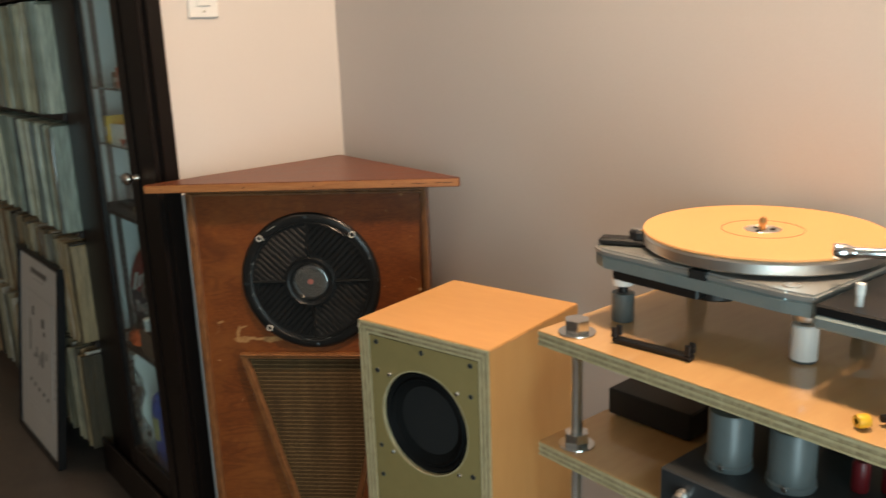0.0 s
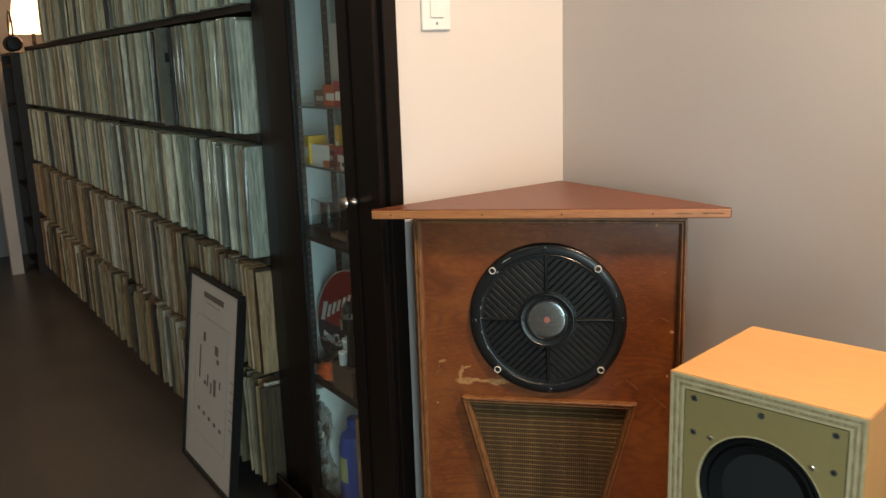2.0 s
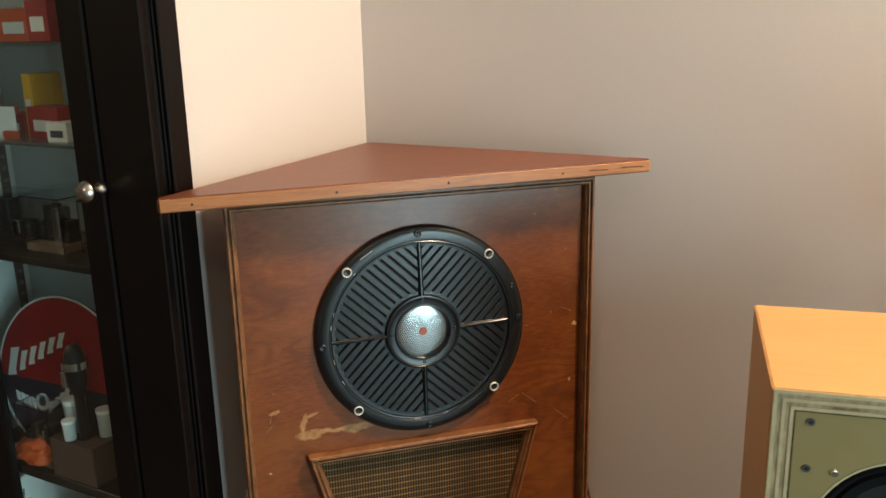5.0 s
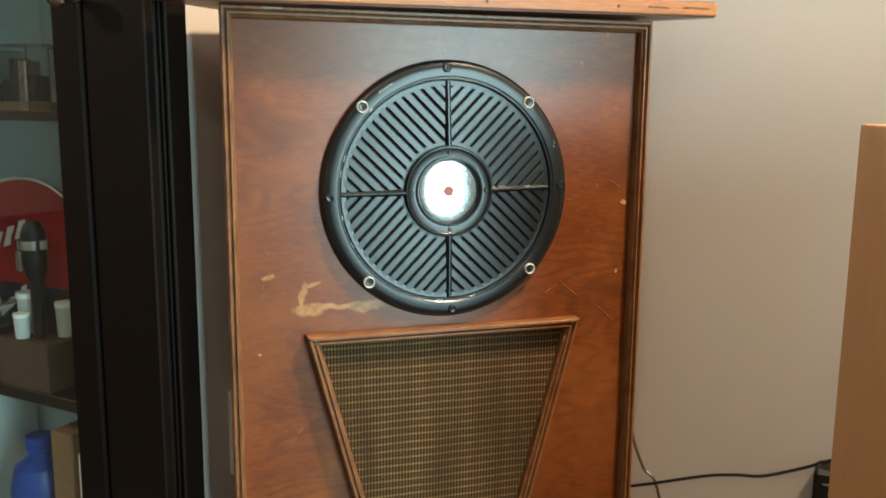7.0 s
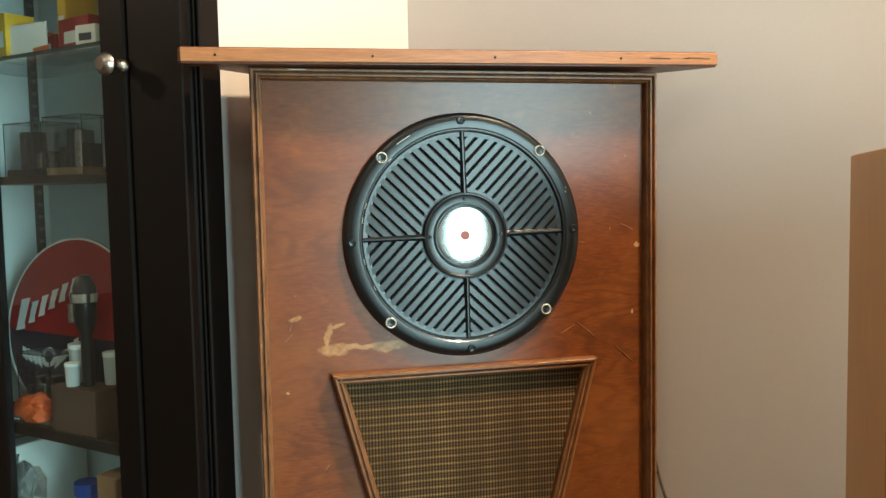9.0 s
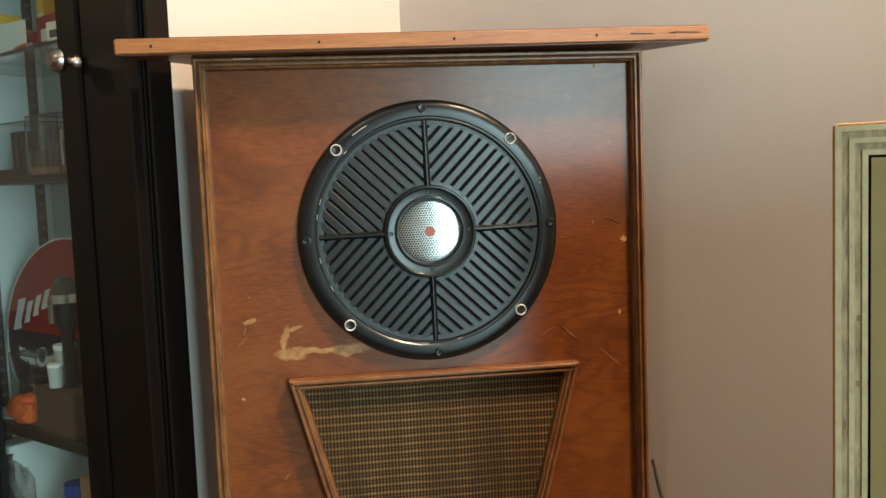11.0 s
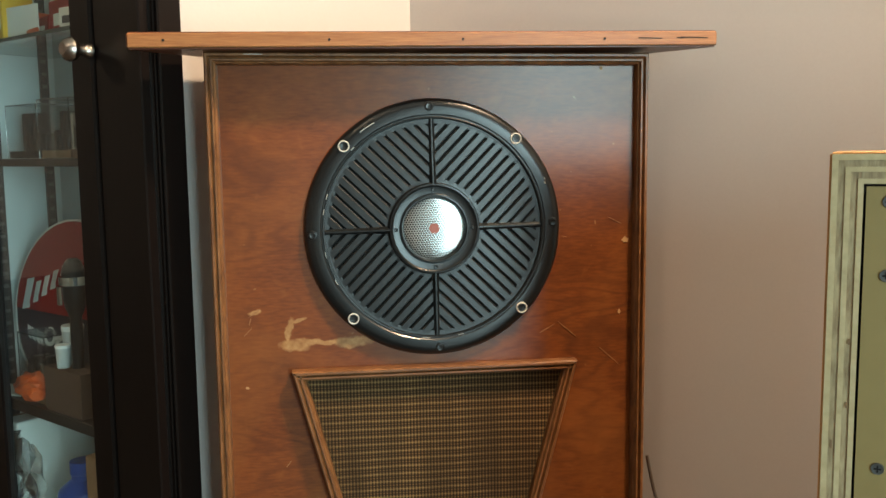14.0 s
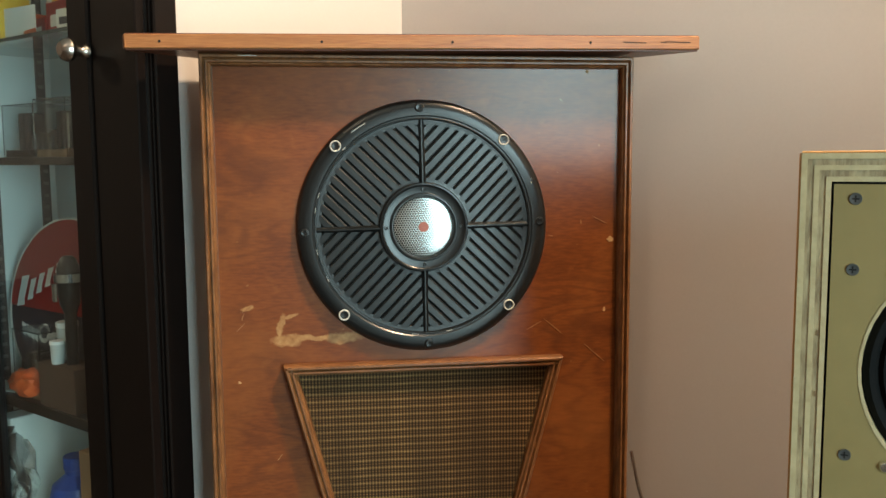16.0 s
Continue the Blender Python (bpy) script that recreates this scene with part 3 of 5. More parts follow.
def glazed_bookcase():
    b = thing("glazed_bookcase", S @ pose(0, 0, 0), "tall espresso-stained bookcase with a glass door, closed, beside the corner loudspeaker", "bookcase")
    part("side_panel", cuboid(-0.955, -0.872, FRONT + 0.004, BACK + 0.012, 0, BH, 0.003), M_CASE, b)
    part("pilaster", cuboid(-0.868, -0.727, FRONT, FRONT + 0.02, 0, BH, 0.004), M_CASE, b)
    part("inner_side", cuboid(-0.871, -0.862, FRONT + 0.021, BACK - 0.001, 0.08, BH - 0.05), M_INNER, b, "pale lining")
    part("pilaster", cuboid(-0.412, -0.268, FRONT, -0.183, 0, BH, 0.003), M_CASE, b)
    part("pilaster_face", cuboid(-0.3685, -0.2685, FRONT - 0.0145, FRONT - 0.0004, 0.116, BH, 0.002), M_CASE, b)
    part("edge_strip", cuboid(-0.2665, -0.2610, FRONT + 0.001, -0.183, 0, BH, 0.001), M_CASE, b)
    part("side_panel", cuboid(-0.2595, -0.2525, FRONT + 0.002, -0.181, 0, BH, 0.002), M_CASE, b)
    part("inner_side", cuboid(-0.411, -0.397, -0.1825, BACK, 0, BH), M_INNER, b)
    part("back_panel", cuboid(-0.870, -0.376, BACK, BACK + 0.012, 0, BH), M_INNER, b, "pale back panel")
    part("plinth", cuboid(-0.860, -0.4125, FRONT + 0.022, BACK, 0, 0.09), M_CASE, b)
    part("base_step", cuboid(-0.955, -0.256, FRONT - 0.030, FRONT - 0.0195, 0, 0.115, 0.003), M_CASE, b)
    part("top_panel", cuboid(-0.860, -0.4125, FRONT + 0.022, BACK, BH - 0.03, BH), M_CASE, b)
    for z in (0.478, 0.870, 1.056, 1.205, 1.55, 1.9):
        thick = 0.012 if z in (0.870, 1.056) else 0.018
        if z in (1.056, 1.205):
            part("glass_shelf", cuboid(-0.861, -0.4125, FRONT + 0.03, BACK - 0.002, z - 0.006, z), M_GLASS, b, "clear glass shelf")
        else:
            part("shelf", cuboid(-0.861, -0.4125, FRONT + 0.024, BACK - 0.002, z - thick, z, 0.001), M_CASE, b, "dark wooden shelf")
    for y in (-0.142, -0.050):
        track = part("shelf_track", cuboid(-0.8618, -0.8575, y, y + 0.016, 0.1, BH - 0.1), M_SLOTTED, b, "black slotted metal track")
        for k in range(46):
            part("slot", cuboid(-0.8574, -0.8564, y + 0.004, y + 0.012, 0.49 + k * 0.022, 0.496 + k * 0.022), M_SCREWG, track)
    door = part("door", cuboid(-0.4215, -0.3715, FRONT - 0.018, FRONT - 0.001, 0.03, BH - 0.03, 0.003), M_CASE, b)
    part("stile", cuboid(-0.725, -0.683, FRONT - 0.018, FRONT - 0.001, 0.03, BH - 0.03, 0.003), M_CASE, door)
    part("rail", cuboid(-0.6825, -0.4225, FRONT - 0.018, FRONT - 0.001, 0.03, 0.185, 0.003), M_CASE, door)
    part("rail", cuboid(-0.6825, -0.4225, FRONT - 0.018, FRONT - 0.001, BH - 0.11, BH - 0.03, 0.003), M_CASE, door)
    pane = part("pane", cuboid(-0.684, -0.4205, FRONT - 0.010, FRONT - 0.006, 0.184, BH - 0.109), M_GLASS, door, "clear glass pane")
    pane.visible_shadow = False
    part("knob", lathe([(0, 0.038), (0.008, 0.0375), (0.0135, 0.033), (0.0155, 0.027), (0.0135, 0.021), (0.007, 0.0165), (0.0065, 0.010), (0.0085, 0.006), (0.010, 0.002), (0.010, 0.0)], 28), M_KNOB, door, "brushed nickel knob", smooth=True, m=pose(-0.373, FRONT - 0.018, 1.006, 90, 0, 0))
    return b


glazed_bookcase()

# ---- contents of the bookcase ----
M_RED2 = mat("red_print", (0.33, 0.010, 0.012), rough=0.4, spec=0.3)
M_ORANGE = mat("orange_plastic", (0.65, 0.10, 0.02), rough=0.4)
M_YELLOW = mat("yellow_plastic", (0.75, 0.42, 0.02), rough=0.45)
M_BLUE = mat("blue_plastic", (0.01, 0.06, 0.32), (0.008, 0.045, 0.25), rough=0.35)
M_PAPER = mat("white_card", (0.72, 0.71, 0.66), (0.66, 0.65, 0.60), 6.0, rough=0.7)
M_NAVY = mat("dark_navy_print", (0.012, 0.012, 0.03), rough=0.5)
M_BLACKP = mat("black_plastic", (0.009, 0.009, 0.0095), (0.006, 0.006, 0.0065), rough=0.38, spec=0.35)
M_BROWN = mat("brown_card", (0.25, 0.15, 0.08), (0.2, 0.12, 0.06), 9.0, rough=0.8)
M_LABEL = mat("pale_yellow_label", (0.34, 0.36, 0.16), rough=0.6)
M_BOTTLE = mat("milky_plastic", (0.52, 0.53, 0.52), (0.45, 0.46, 0.45), 8.0, rough=0.45)
M_SILVER = mat("polished_metal", (0.7, 0.7, 0.7), rough=0.15, metal=1.0)


def loose(name, bm, material, at, label, category, smooth=False, turn=0.0):
    return tagged(part(name, bm, material, m=S @ pose(*at, 0, 0, turn), smooth=smooth), label, category)


def logo_disc():
    at = S @ pose(-0.672, -0.118, 0.479 + 0.146, 82, 0, 7)
    d = thing("round_sign", at, "round red and navy sign leaning on a bookcase shelf", "sign")
    part("disc", rod(0.146, -0.002, 0.002, 64), M_NAVY, d)
    top = [(0.143 * math.cos(radians(a)), 0.143 * math.sin(radians(a))) for a in range(-8, 189, 6)]
    part("red_field", prism(top, 0.0021, 0.0027), M_RED2, d, "red upper field")
    part("rim", lathe([(0.1425, 0.0022), (0.1460, 0.0022), (0.1460, 0.0034), (0.1425, 0.0034)], 64), M_PAPER, d, "thin pale rim")
    # a rising row of pale upright strokes, heaviest first, and a pale winged emblem under it
    for k, x in enumerate((-0.112, -0.088, -0.066, -0.044, -0.022, 0.0)):
        w, hh, b = (0.010, 0.056, 0.004) if k == 0 else (0.007, 0.042 - 0.002 * k, 0.003)
        z = -0.012 + 0.0125 * k
        part("pale_bar", prism([(x - w - b, z), (x + w - b, z + 0.004), (x + w - b, z + 0.010), (x + b, z + 0.012), (x + w + b, z + hh), (x - w + b, z + hh - 0.004), (x - w + b, z + hh - 0.011), (x - b - 0.002, z + hh - 0.012)], 0.0028, 0.0034), M_PAPER, d)
    for s_, n_ in ((-1, 4), (1, 4)):
        for k in range(n_):
            x0 = -0.045 + s_ * (0.014 + 0.012 * k)
            z0 = -0.060 + 0.010 * (k if s_ > 0 else k * 0.3)
            part("pale_feather", prism([(x0, z0 - 0.010), (x0 + s_ * 0.011, z0 - 0.002), (x0 + s_ * 0.013, z0 + 0.014), (x0 + s_ * 0.003, z0 + 0.010)] if s_ > 0 else [(x0, z0 - 0.010), (x0 + s_ * 0.003, z0 + 0.010), (x0 + s_ * 0.013, z0 + 0.014), (x0 + s_ * 0.011, z0 - 0.002)], 0.0028, 0.0034), M_PAPER, d)
    part("pale_ring", lathe([(0.009, 0.0028), (0.016, 0.0028), (0.016, 0.0034), (0.009, 0.0034)], 24, m=pose(-0.045, -0.052, 0)), M_PAPER, d)


logo_disc()


def clear_case(at, w, d, h, fill):
    c = thing("clear_case", S @ pose(*at), "clear acrylic display case with small black parts inside", "display case", "clear cases")
    t = 0.0015
    for n, bx in (("wall_panel", (-w / 2, w / 2, -d / 2, -d / 2 + t, 0, h)), ("wall_panel", (-w / 2, w / 2, d / 2 - t, d / 2, 0, h)), ("wall_panel", (-w / 2, -w / 2 + t, -d / 2 + t, d / 2 - t, 0, h)), ("wall_panel", (w / 2 - t, w / 2, -d / 2 + t, d / 2 - t, 0, h)), ("lid", (-w / 2, w / 2, -d / 2, d / 2, h, h + t))):
        ob = part(n, cuboid(*bx), M_CLEAR, c)
        ob.visible_shadow = False
    part("tray", cuboid(-w / 2 + 0.003, w / 2 - 0.003, -d / 2 + 0.003, d / 2 - 0.003, 0.0005, 0.012), M_BLACKP if fill % 2 == 0 else M_BROWN, c)
    rng = random.Random(fill)
    for k in range(4):
        x = -w / 2 + w * (k + 0.8) / 5
        hh = rng.uniform(0.3, 0.75) * h
        part("cartridge", cuboid(x - 0.008, x + 0.008, -0.012, 0.014, 0.0125, 0.012 + hh, 0.002), M_BLACKP if k != 2 else M_SILVER, c)


clear_case((-0.615, -0.125, 0.8702), 0.095, 0.07, 0.09, 1)
clear_case((-0.725, -0.12, 0.8702), 0.10, 0.07, 0.085, 2)
clear_case((-0.50, -0.10, 0.8702), 0.11, 0.07, 0.085, 4)
clear_case((-0.685, -0.160, 0.4782), 0.085, 0.045, 0.11, 3)


def cartridge_tower(at):
    c = thing("stylus_holder", S @ pose(*at), "black stylus holder with a silver band on a bookcase shelf", "stylus holder")
    part("post", lathe([(0, 0), (0.020, 0), (0.020, 0.008), (0.009, 0.012), (0.009, 0.150), (0.015, 0.165), (0.017, 0.180), (0.017, 0.222), (0.012, 0.235), (0.007, 0.240), (0, 0.241)], 24), M_BLACKP, c, smooth=True)
    part("band", lathe([(0.0172, 0.200), (0.0215, 0.200), (0.0215, 0.213), (0.0172, 0.213)], 24), M_SILVER, c, "silver band")
    part("clip", cuboid(-0.010, -0.001, -0.0235, -0.0185, 0.170, 0.199, 0.001), M_SILVER, c)


cartridge_tower((-0.572, -0.165, 0.4782))
for k, (x, y, r, hgt) in enumerate(((-0.612, -0.150, 0.016, 0.060), (-0.548, -0.140, 0.013, 0.050), (-0.592, -0.178, 0.011, 0.036))):
    bt = thing("white_tub", S @ pose(x, y, 0.5484), "small white plastic tub standing on a carton", "tub", "white tubs")
    part("body", lathe([(0, 0), (r * 0.86, 0), (r * 0.9, 0.002), (r, hgt * 0.86), (0, hgt * 0.86)], 24), M_BOTTLE, bt, smooth=True)
    part("cap", rod(r * 1.06, hgt * 0.862, hgt, 24), M_WHITE, bt)
loose("brown_carton", cuboid(-0.040, 0.066, -0.028, 0.022, 0, 0.070, 0.001), mat("dark_kraft_card", (0.065, 0.030, 0.015), (0.045, 0.020, 0.010), 14.0, rough=0.8), (-0.592, -0.162, 0.4782), "brown cardboard carton under white tubs on a shelf", "carton")


def crumpled_pouch(at):
    rng = random.Random(9)
    bm = bmesh.new()
    bmesh.ops.create_icosphere(bm, subdivisions=3, radius=1.0)
    for v in bm.verts:
        k = 1 + rng.uniform(-0.16, 0.12)
        v.co = Vector((v.co.x * 0.052 * k, v.co.y * 0.028 * k, max(0.0, 0.021 + v.co.z * 0.027 * k)))
    tagged(part("orange_pouch", bm, M_ORANGE, m=S @ pose(*at, 0, 0, 12)), "crumpled orange pouch lying on a bookcase shelf", "pouch")


crumpled_pouch((-0.690, -0.168, 0.4782))
loose("paper_sheet", cuboid(-0.05, 0.04, -0.025, 0.025, 0, 0.002), M_PAPER, (-0.775, -0.165, 0.4782), "white instruction sheet on a bookcase shelf", "paper", turn=15)
loose("brown_box", cuboid(-0.03, 0.03, -0.03, 0.03, 0, 0.06, 0.001), M_BROWN, (-0.455, -0.075, 0.4782), "small brown cardboard box on a bookcase shelf", "box", turn=8)

# below the lowest shelf: wrapped boxes and a blue bottle
for k, (x, w, hh, mt, lb) in enumerate(((-0.785, 0.028, 0.325, M_BROWN, "tall brown card sleeve standing in the bookcase"), (-0.735, 0.045, 0.335, M_PAPER, "white boxed set standing in the bookcase"), (-0.475, 0.045, 0.325, M_BROWN, "brown boxed set standing in the bookcase"), (-0.42, 0.045, 0.30, M_PAPER, "white boxed set wrapped in film"))):
    ob = part("boxed_set", cuboid(-w / 2, w / 2, -0.07, 0.07, 0, hh, 0.002), mt, m=S @ pose(x - 0.055, -0.105, 0.0902))
    tagged(ob, lb, "boxed set", "boxed sets in the bookcase")


def film_wrap(at):
    bm = bmesh.new()
    rng = random.Random(5)
    n, q = 9, 14
    vs = [[bm.verts.new((0.11 * (i / (n - 1)) + rng.uniform(-0.006, 0.006), rng.uniform(-0.012, 0.012) - 0.02 * math.sin(3 * i / n), 0.33 * j / (q - 1) + rng.uniform(-0.006, 0.006))) for j in range(q)] for i in range(n)]
    for i in range(n - 1):
        for j in range(q - 1):
            bm.faces.new((vs[i][j], vs[i + 1][j], vs[i + 1][j + 1], vs[i][j + 1]))
    bmesh.ops.solidify(bm, geom=bm.faces[:], thickness=0.0008)
    ob = part("film_wrap", bm, M_CLEAR, m=S @ pose(*at))
    ob.visible_shadow = False
    tagged(ob, "crinkled clear plastic film hanging over boxed sets", "plastic film")


film_wrap((-0.755, -0.186, 0.0902))


def blue_bottle(at):
    b = thing("blue_bottle", S @ pose(*at), "blue plastic bottle with a pale label in the bookcase", "bottle")
    part("body", lathe([(0, 0), (0.042, 0), (0.045, 0.006), (0.045, 0.215), (0.038, 0.245), (0.018, 0.262), (0.018, 0.270), (0, 0.270)], 32), M_BLUE, b, smooth=True)
    part("cap", rod(0.02, 0.2702, 0.292, 20), M_BLUE, b)
    part("paper_label", lathe([(0.0456, 0.12), (0.0456, 0.19)], 10, a0=radians(-150), a1=radians(-60)), M_LABEL, b, "pale yellow label")


blue_bottle((-0.625, -0.140, 0.0902))

# upper shelves: small coloured packs
packs = [(-0.60, 1.0562, 0.07, 0.05, 0.035, M_RED2, "red"), (-0.50, 1.0562, 0.08, 0.05, 0.05, M_RED2, "red"), (-0.655, 1.0562, 0.03, 0.05, 0.07, M_YELLOW, "yellow"), (-0.55, 1.0562, 0.02, 0.06, 0.10, M_YELLOW, "yellow"),
         (-0.64, 1.0562, 0.05, 0.04, 0.045, M_ORANGE, "orange"), (-0.45, 1.0562, 0.04, 0.05, 0.03, M_PAPER, "white"), (-0.63, 1.2052, 0.09, 0.06, 0.035, M_BROWN, "brown"), (-0.53, 1.2052, 0.09, 0.06, 0.05, M_ORANGE, "orange"), (-0.45, 1.2052, 0.05, 0.06, 0.06, M_RED2, "red"),
         (-0.56, 1.5502, 0.10, 0.08, 0.05, M_BLUE, "blue"), (-0.46, 1.5502, 0.06, 0.08, 0.06, M_PAPER, "white"), (-0.66, 1.5502, 0.04, 0.08, 0.09, M_RED2, "red")]
for k, (x, z, w, d, hh, mt, word) in enumerate(packs):
    pk = thing("small_pack", S @ pose(x - 0.08, -0.11 - 0.02 * (k % 3), z, 0, 0, (k * 37) % 17 - 8), f"small {word} cardboard pack on a bookcase shelf", "pack", "small packs")
    part("carton", cuboid(-w / 2, w / 2, -d / 2, d / 2, 0, hh, 0.001), mt, pk)
    part("front_label", cuboid(-w * 0.3, w * 0.3, -d / 2 - 0.0008, -d / 2 - 0.0003, hh * 0.25, hh * 0.6), M_PAPER if mt is not M_PAPER else M_NAVY, pk)
loose("printed_card", cuboid(-0.06, 0.06, -0.0006, 0.0006, 0, 0.05), M_PAPER, (-0.70, -0.165, 1.0562), "white printed card standing on a glass shelf", "card", turn=6)
loose("red_wedge", prism([(-0.05, -0.01), (0.02, -0.02), (-0.05, 0.02)], 0, 0.012, 0.001), M_ORANGE, (-0.64, -0.15, 1.0562), "flat orange wedge lying on a glass shelf", "wedge")
loose("white_device", cuboid(-0.10, 0.09, -0.02, 0.045, 0, 0.2, 0.006), M_WHITE, (-0.64, -0.075, 1.2052), "white boxed device with one round hole on a shelf", "device")

# ---- light switch ----
def light_switch():
    w = thing("light_switch", S @ pose(XL, -0.077, 1.367), "white rocker light switch on the cream wall", "light switch")
    part("plate", cuboid(0.0005, 0.007, -0.036, 0.036, 0, 0.118, 0.002), M_WHITE, w)
    part("rocker", cuboid(0.0072, 0.0105, -0.0165, 0.0165, 0.026, 0.092, 0.001), M_WHITE, w)
    for z in (0.014, 0.104):
        part("screw", rod(0.003, 0, 0.001, 12, m=pose(0.0071, 0, z, 0, 90, 0)), M_STEEL, w)


light_switch()


def wall_outlet():
    w = thing("wall_outlet", S @ pose(XL, -0.082, 0.385), "pale grey wall outlet plate on the cream wall", "outlet")
    part("plate", cuboid(0.0005, 0.007, -0.036, 0.036, 0, 0.118, 0.002), M_WHITE, w)
    for z in (0.028, 0.072):
        part("socket", cuboid(0.0072, 0.0095, -0.016, 0.016, z, z + 0.026, 0.001), M_WHITE, w)


wall_outlet()

# ---- record shelves ----
RX0, RX1 = -4.75, -0.957
ROWS = [0.075, 0.428, 0.775, 1.122, 1.470, 1.82]
M_SHELF = mat("dark_shelf_wood", (0.030, 0.019, 0.013), (0.016, 0.010, 0.008), 4.0, (0.3, 1, 1), 0.5, bump=0.08)


def record_shelf():
    s = thing("record_shelf", S @ pose(0, 0, 0), "long dark wooden shelving packed full of records", "shelving")
    for k, z in enumerate(ROWS):
        part("shelf_board", cuboid(RX0, RX1, -0.222, 0.125, z - 0.02, z, 0.001), M_SHELF, s)
    for x in (RX0 - 0.025, -2.55):
        for z0, z1 in zip(ROWS, ROWS[1:] + [2.2]):
            if x < RX0 and z0 == ROWS[4]:
                continue
            part("upright", cuboid(x, x + 0.025, -0.215, 0.124, z0 + 0.0005, z1 - 0.0205), M_SHELF, s)
    part("back_panel", cuboid(RX0, RX1, 0.126, 0.138, 0.0, 2.2), M_SHELF, s)
    part("plinth", cuboid(RX0, RX1, -0.20, 0.12, 0, 0.0545), M_SHELF, s)
    part("top_board", cuboid(RX0, RX1, -0.222, 0.125, 2.18, 2.2), M_SHELF, s)


record_shelf()


def sleeve_material(island, worn):
    m = bpy.data.materials.new(("brownish_" if worn else "") + ("record_sleeves_far" if island else "record_sleeve"))
    m.use_nodes = True
    n, l = m.node_tree.nodes, m.node_tree.links
    p = n["Principled BSDF"]
    if island:
        r = n.new("ShaderNodeNewGeometry").outputs["Random Per Island"]
    else:
        r = n.new("ShaderNodeObjectInfo").outputs["Random"]
    ramp = n.new("ShaderNodeValToRGB")
    ramp.color_ramp.interpolation = "CONSTANT"
    # the wide pale-to-dark spread also paints the plastic's sheen into the colours
    cols = [(0.339, 0.349, 0.262), (0.147, 0.157, 0.112), (0.474, 0.473, 0.356), (0.226, 0.190, 0.112), (0.061, 0.067, 0.056), (0.384, 0.373, 0.251), (0.271, 0.303, 0.233), (0.182, 0.134, 0.076), (0.566, 0.552, 0.412), (0.103, 0.113, 0.094), (0.303, 0.270, 0.168), (0.406, 0.430, 0.336), (0.022, 0.021, 0.021), (0.248, 0.282, 0.224), (0.350, 0.303, 0.186)]
    if worn:
        # lower rows: a warmer, darker palette
        cols = [(c[0] * 0.92 + 0.02, c[1] * 0.70 + 0.01, c[2] * 0.58) for c in cols]
        cols[2], cols[8] = (0.52, 0.46, 0.36), (0.60, 0.55, 0.46)
    else:
        # upper rows lightened in colour, in place of lamp light and sheen
        cols = [tuple(min(0.75, v * 1.28) for v in c) for c in cols]
    el = ramp.color_ramp.elements
    el[0].color = (*cols[0], 1)
    el[1].position, el[1].color = 1 / len(cols), (*cols[1], 1)
    for k in range(2, len(cols)):
        e = el.new(k / len(cols))
        e.color = (*cols[k], 1)
    l.new(r, ramp.inputs[0])
    co = n.new("ShaderNodeTexCoord")
    mp = n.new("ShaderNodeMapping")
    mp.inputs["Scale"].default_value = (60, 60, 9)
    l.new(co.outputs["Object"], mp.inputs[0])
    no = n.new("ShaderNodeTexNoise")
    no.inputs["Scale"].default_value, no.inputs["Detail"].default_value = 2.0, 5.0
    l.new(mp.outputs[0], no.inputs["Vector"])
    hs = n.new("ShaderNodeHueSaturation")
    mr = n.new("ShaderNodeMapRange")
    mr.inputs["From Min"].default_value, mr.inputs["From Max"].default_value = 0.3, 0.7
    mr.inputs["To Min"].default_value, mr.inputs["To Max"].default_value = 0.6, 1.25
    l.new(no.outputs[0], mr.inputs["Value"])
    l.new(mr.outputs[0], hs.inputs["Value"])
    l.new(ramp.outputs[0], hs.inputs["Color"])
    l.new(hs.outputs[0], p.inputs["Base Color"])
    p.inputs["Roughness"].default_value = 0.38
    p.inputs["Coat Weight"].default_value, p.inputs["Coat Roughness"].default_value = (0.15, 0.3) if worn else (0.9, 0.14)
    bp = n.new("ShaderNodeBump")
    bp.inputs["Strength"].default_value, bp.inputs["Distance"].default_value = 0.8, 0.004
    l.new(no.outputs[0], bp.inputs["Height"])
    l.new(bp.outputs[0], p.inputs["Normal"])
    return m


M_LP, M_LPFAR = sleeve_material(False, False), sleeve_material(True, False)
M_LPBROWN, M_LPBROWNFAR = sleeve_material(False, True), sleeve_material(True, True)


def sleeve_mesh(w, seed):
    """A record in its loose plastic sleeve, spine to the front; origin at the spine's foot."""
    rng = random.Random(seed)
    bm = bmesh.new()
    rows = []
    for z in (0.0, 0.004, 0.11, 0.21, 0.309, 0.314):
        k = rng.uniform(-0.0008, 0.0008)
        e = 0.6 if z in (0.0, 0.314) else 1.0
        rows.append([bm.verts.new(v) for v in ((-w / 2 * e + k, 0.30, z), (-w / 2 * e + k, 0.004, z), (k * 2, rng.uniform(-0.002, 0.001), z), (w / 2 * e + k, 0.004, z), (w / 2 * e + k, 0.30, z))])
    for p, q in zip(rows, rows[1:]):
        for i in range(5):
            bm.faces.new((p[i], p[(i + 1) % 5], q[(i + 1) % 5], q[i]))
    bm.faces.new(rows[0][::-1])
    bm.faces.new(rows[-1])
    return bm


widths = [0.0042, 0.005, 0.006, 0.0075, 0.009, 0.012]
sleeves, brownish_sleeves = [], []
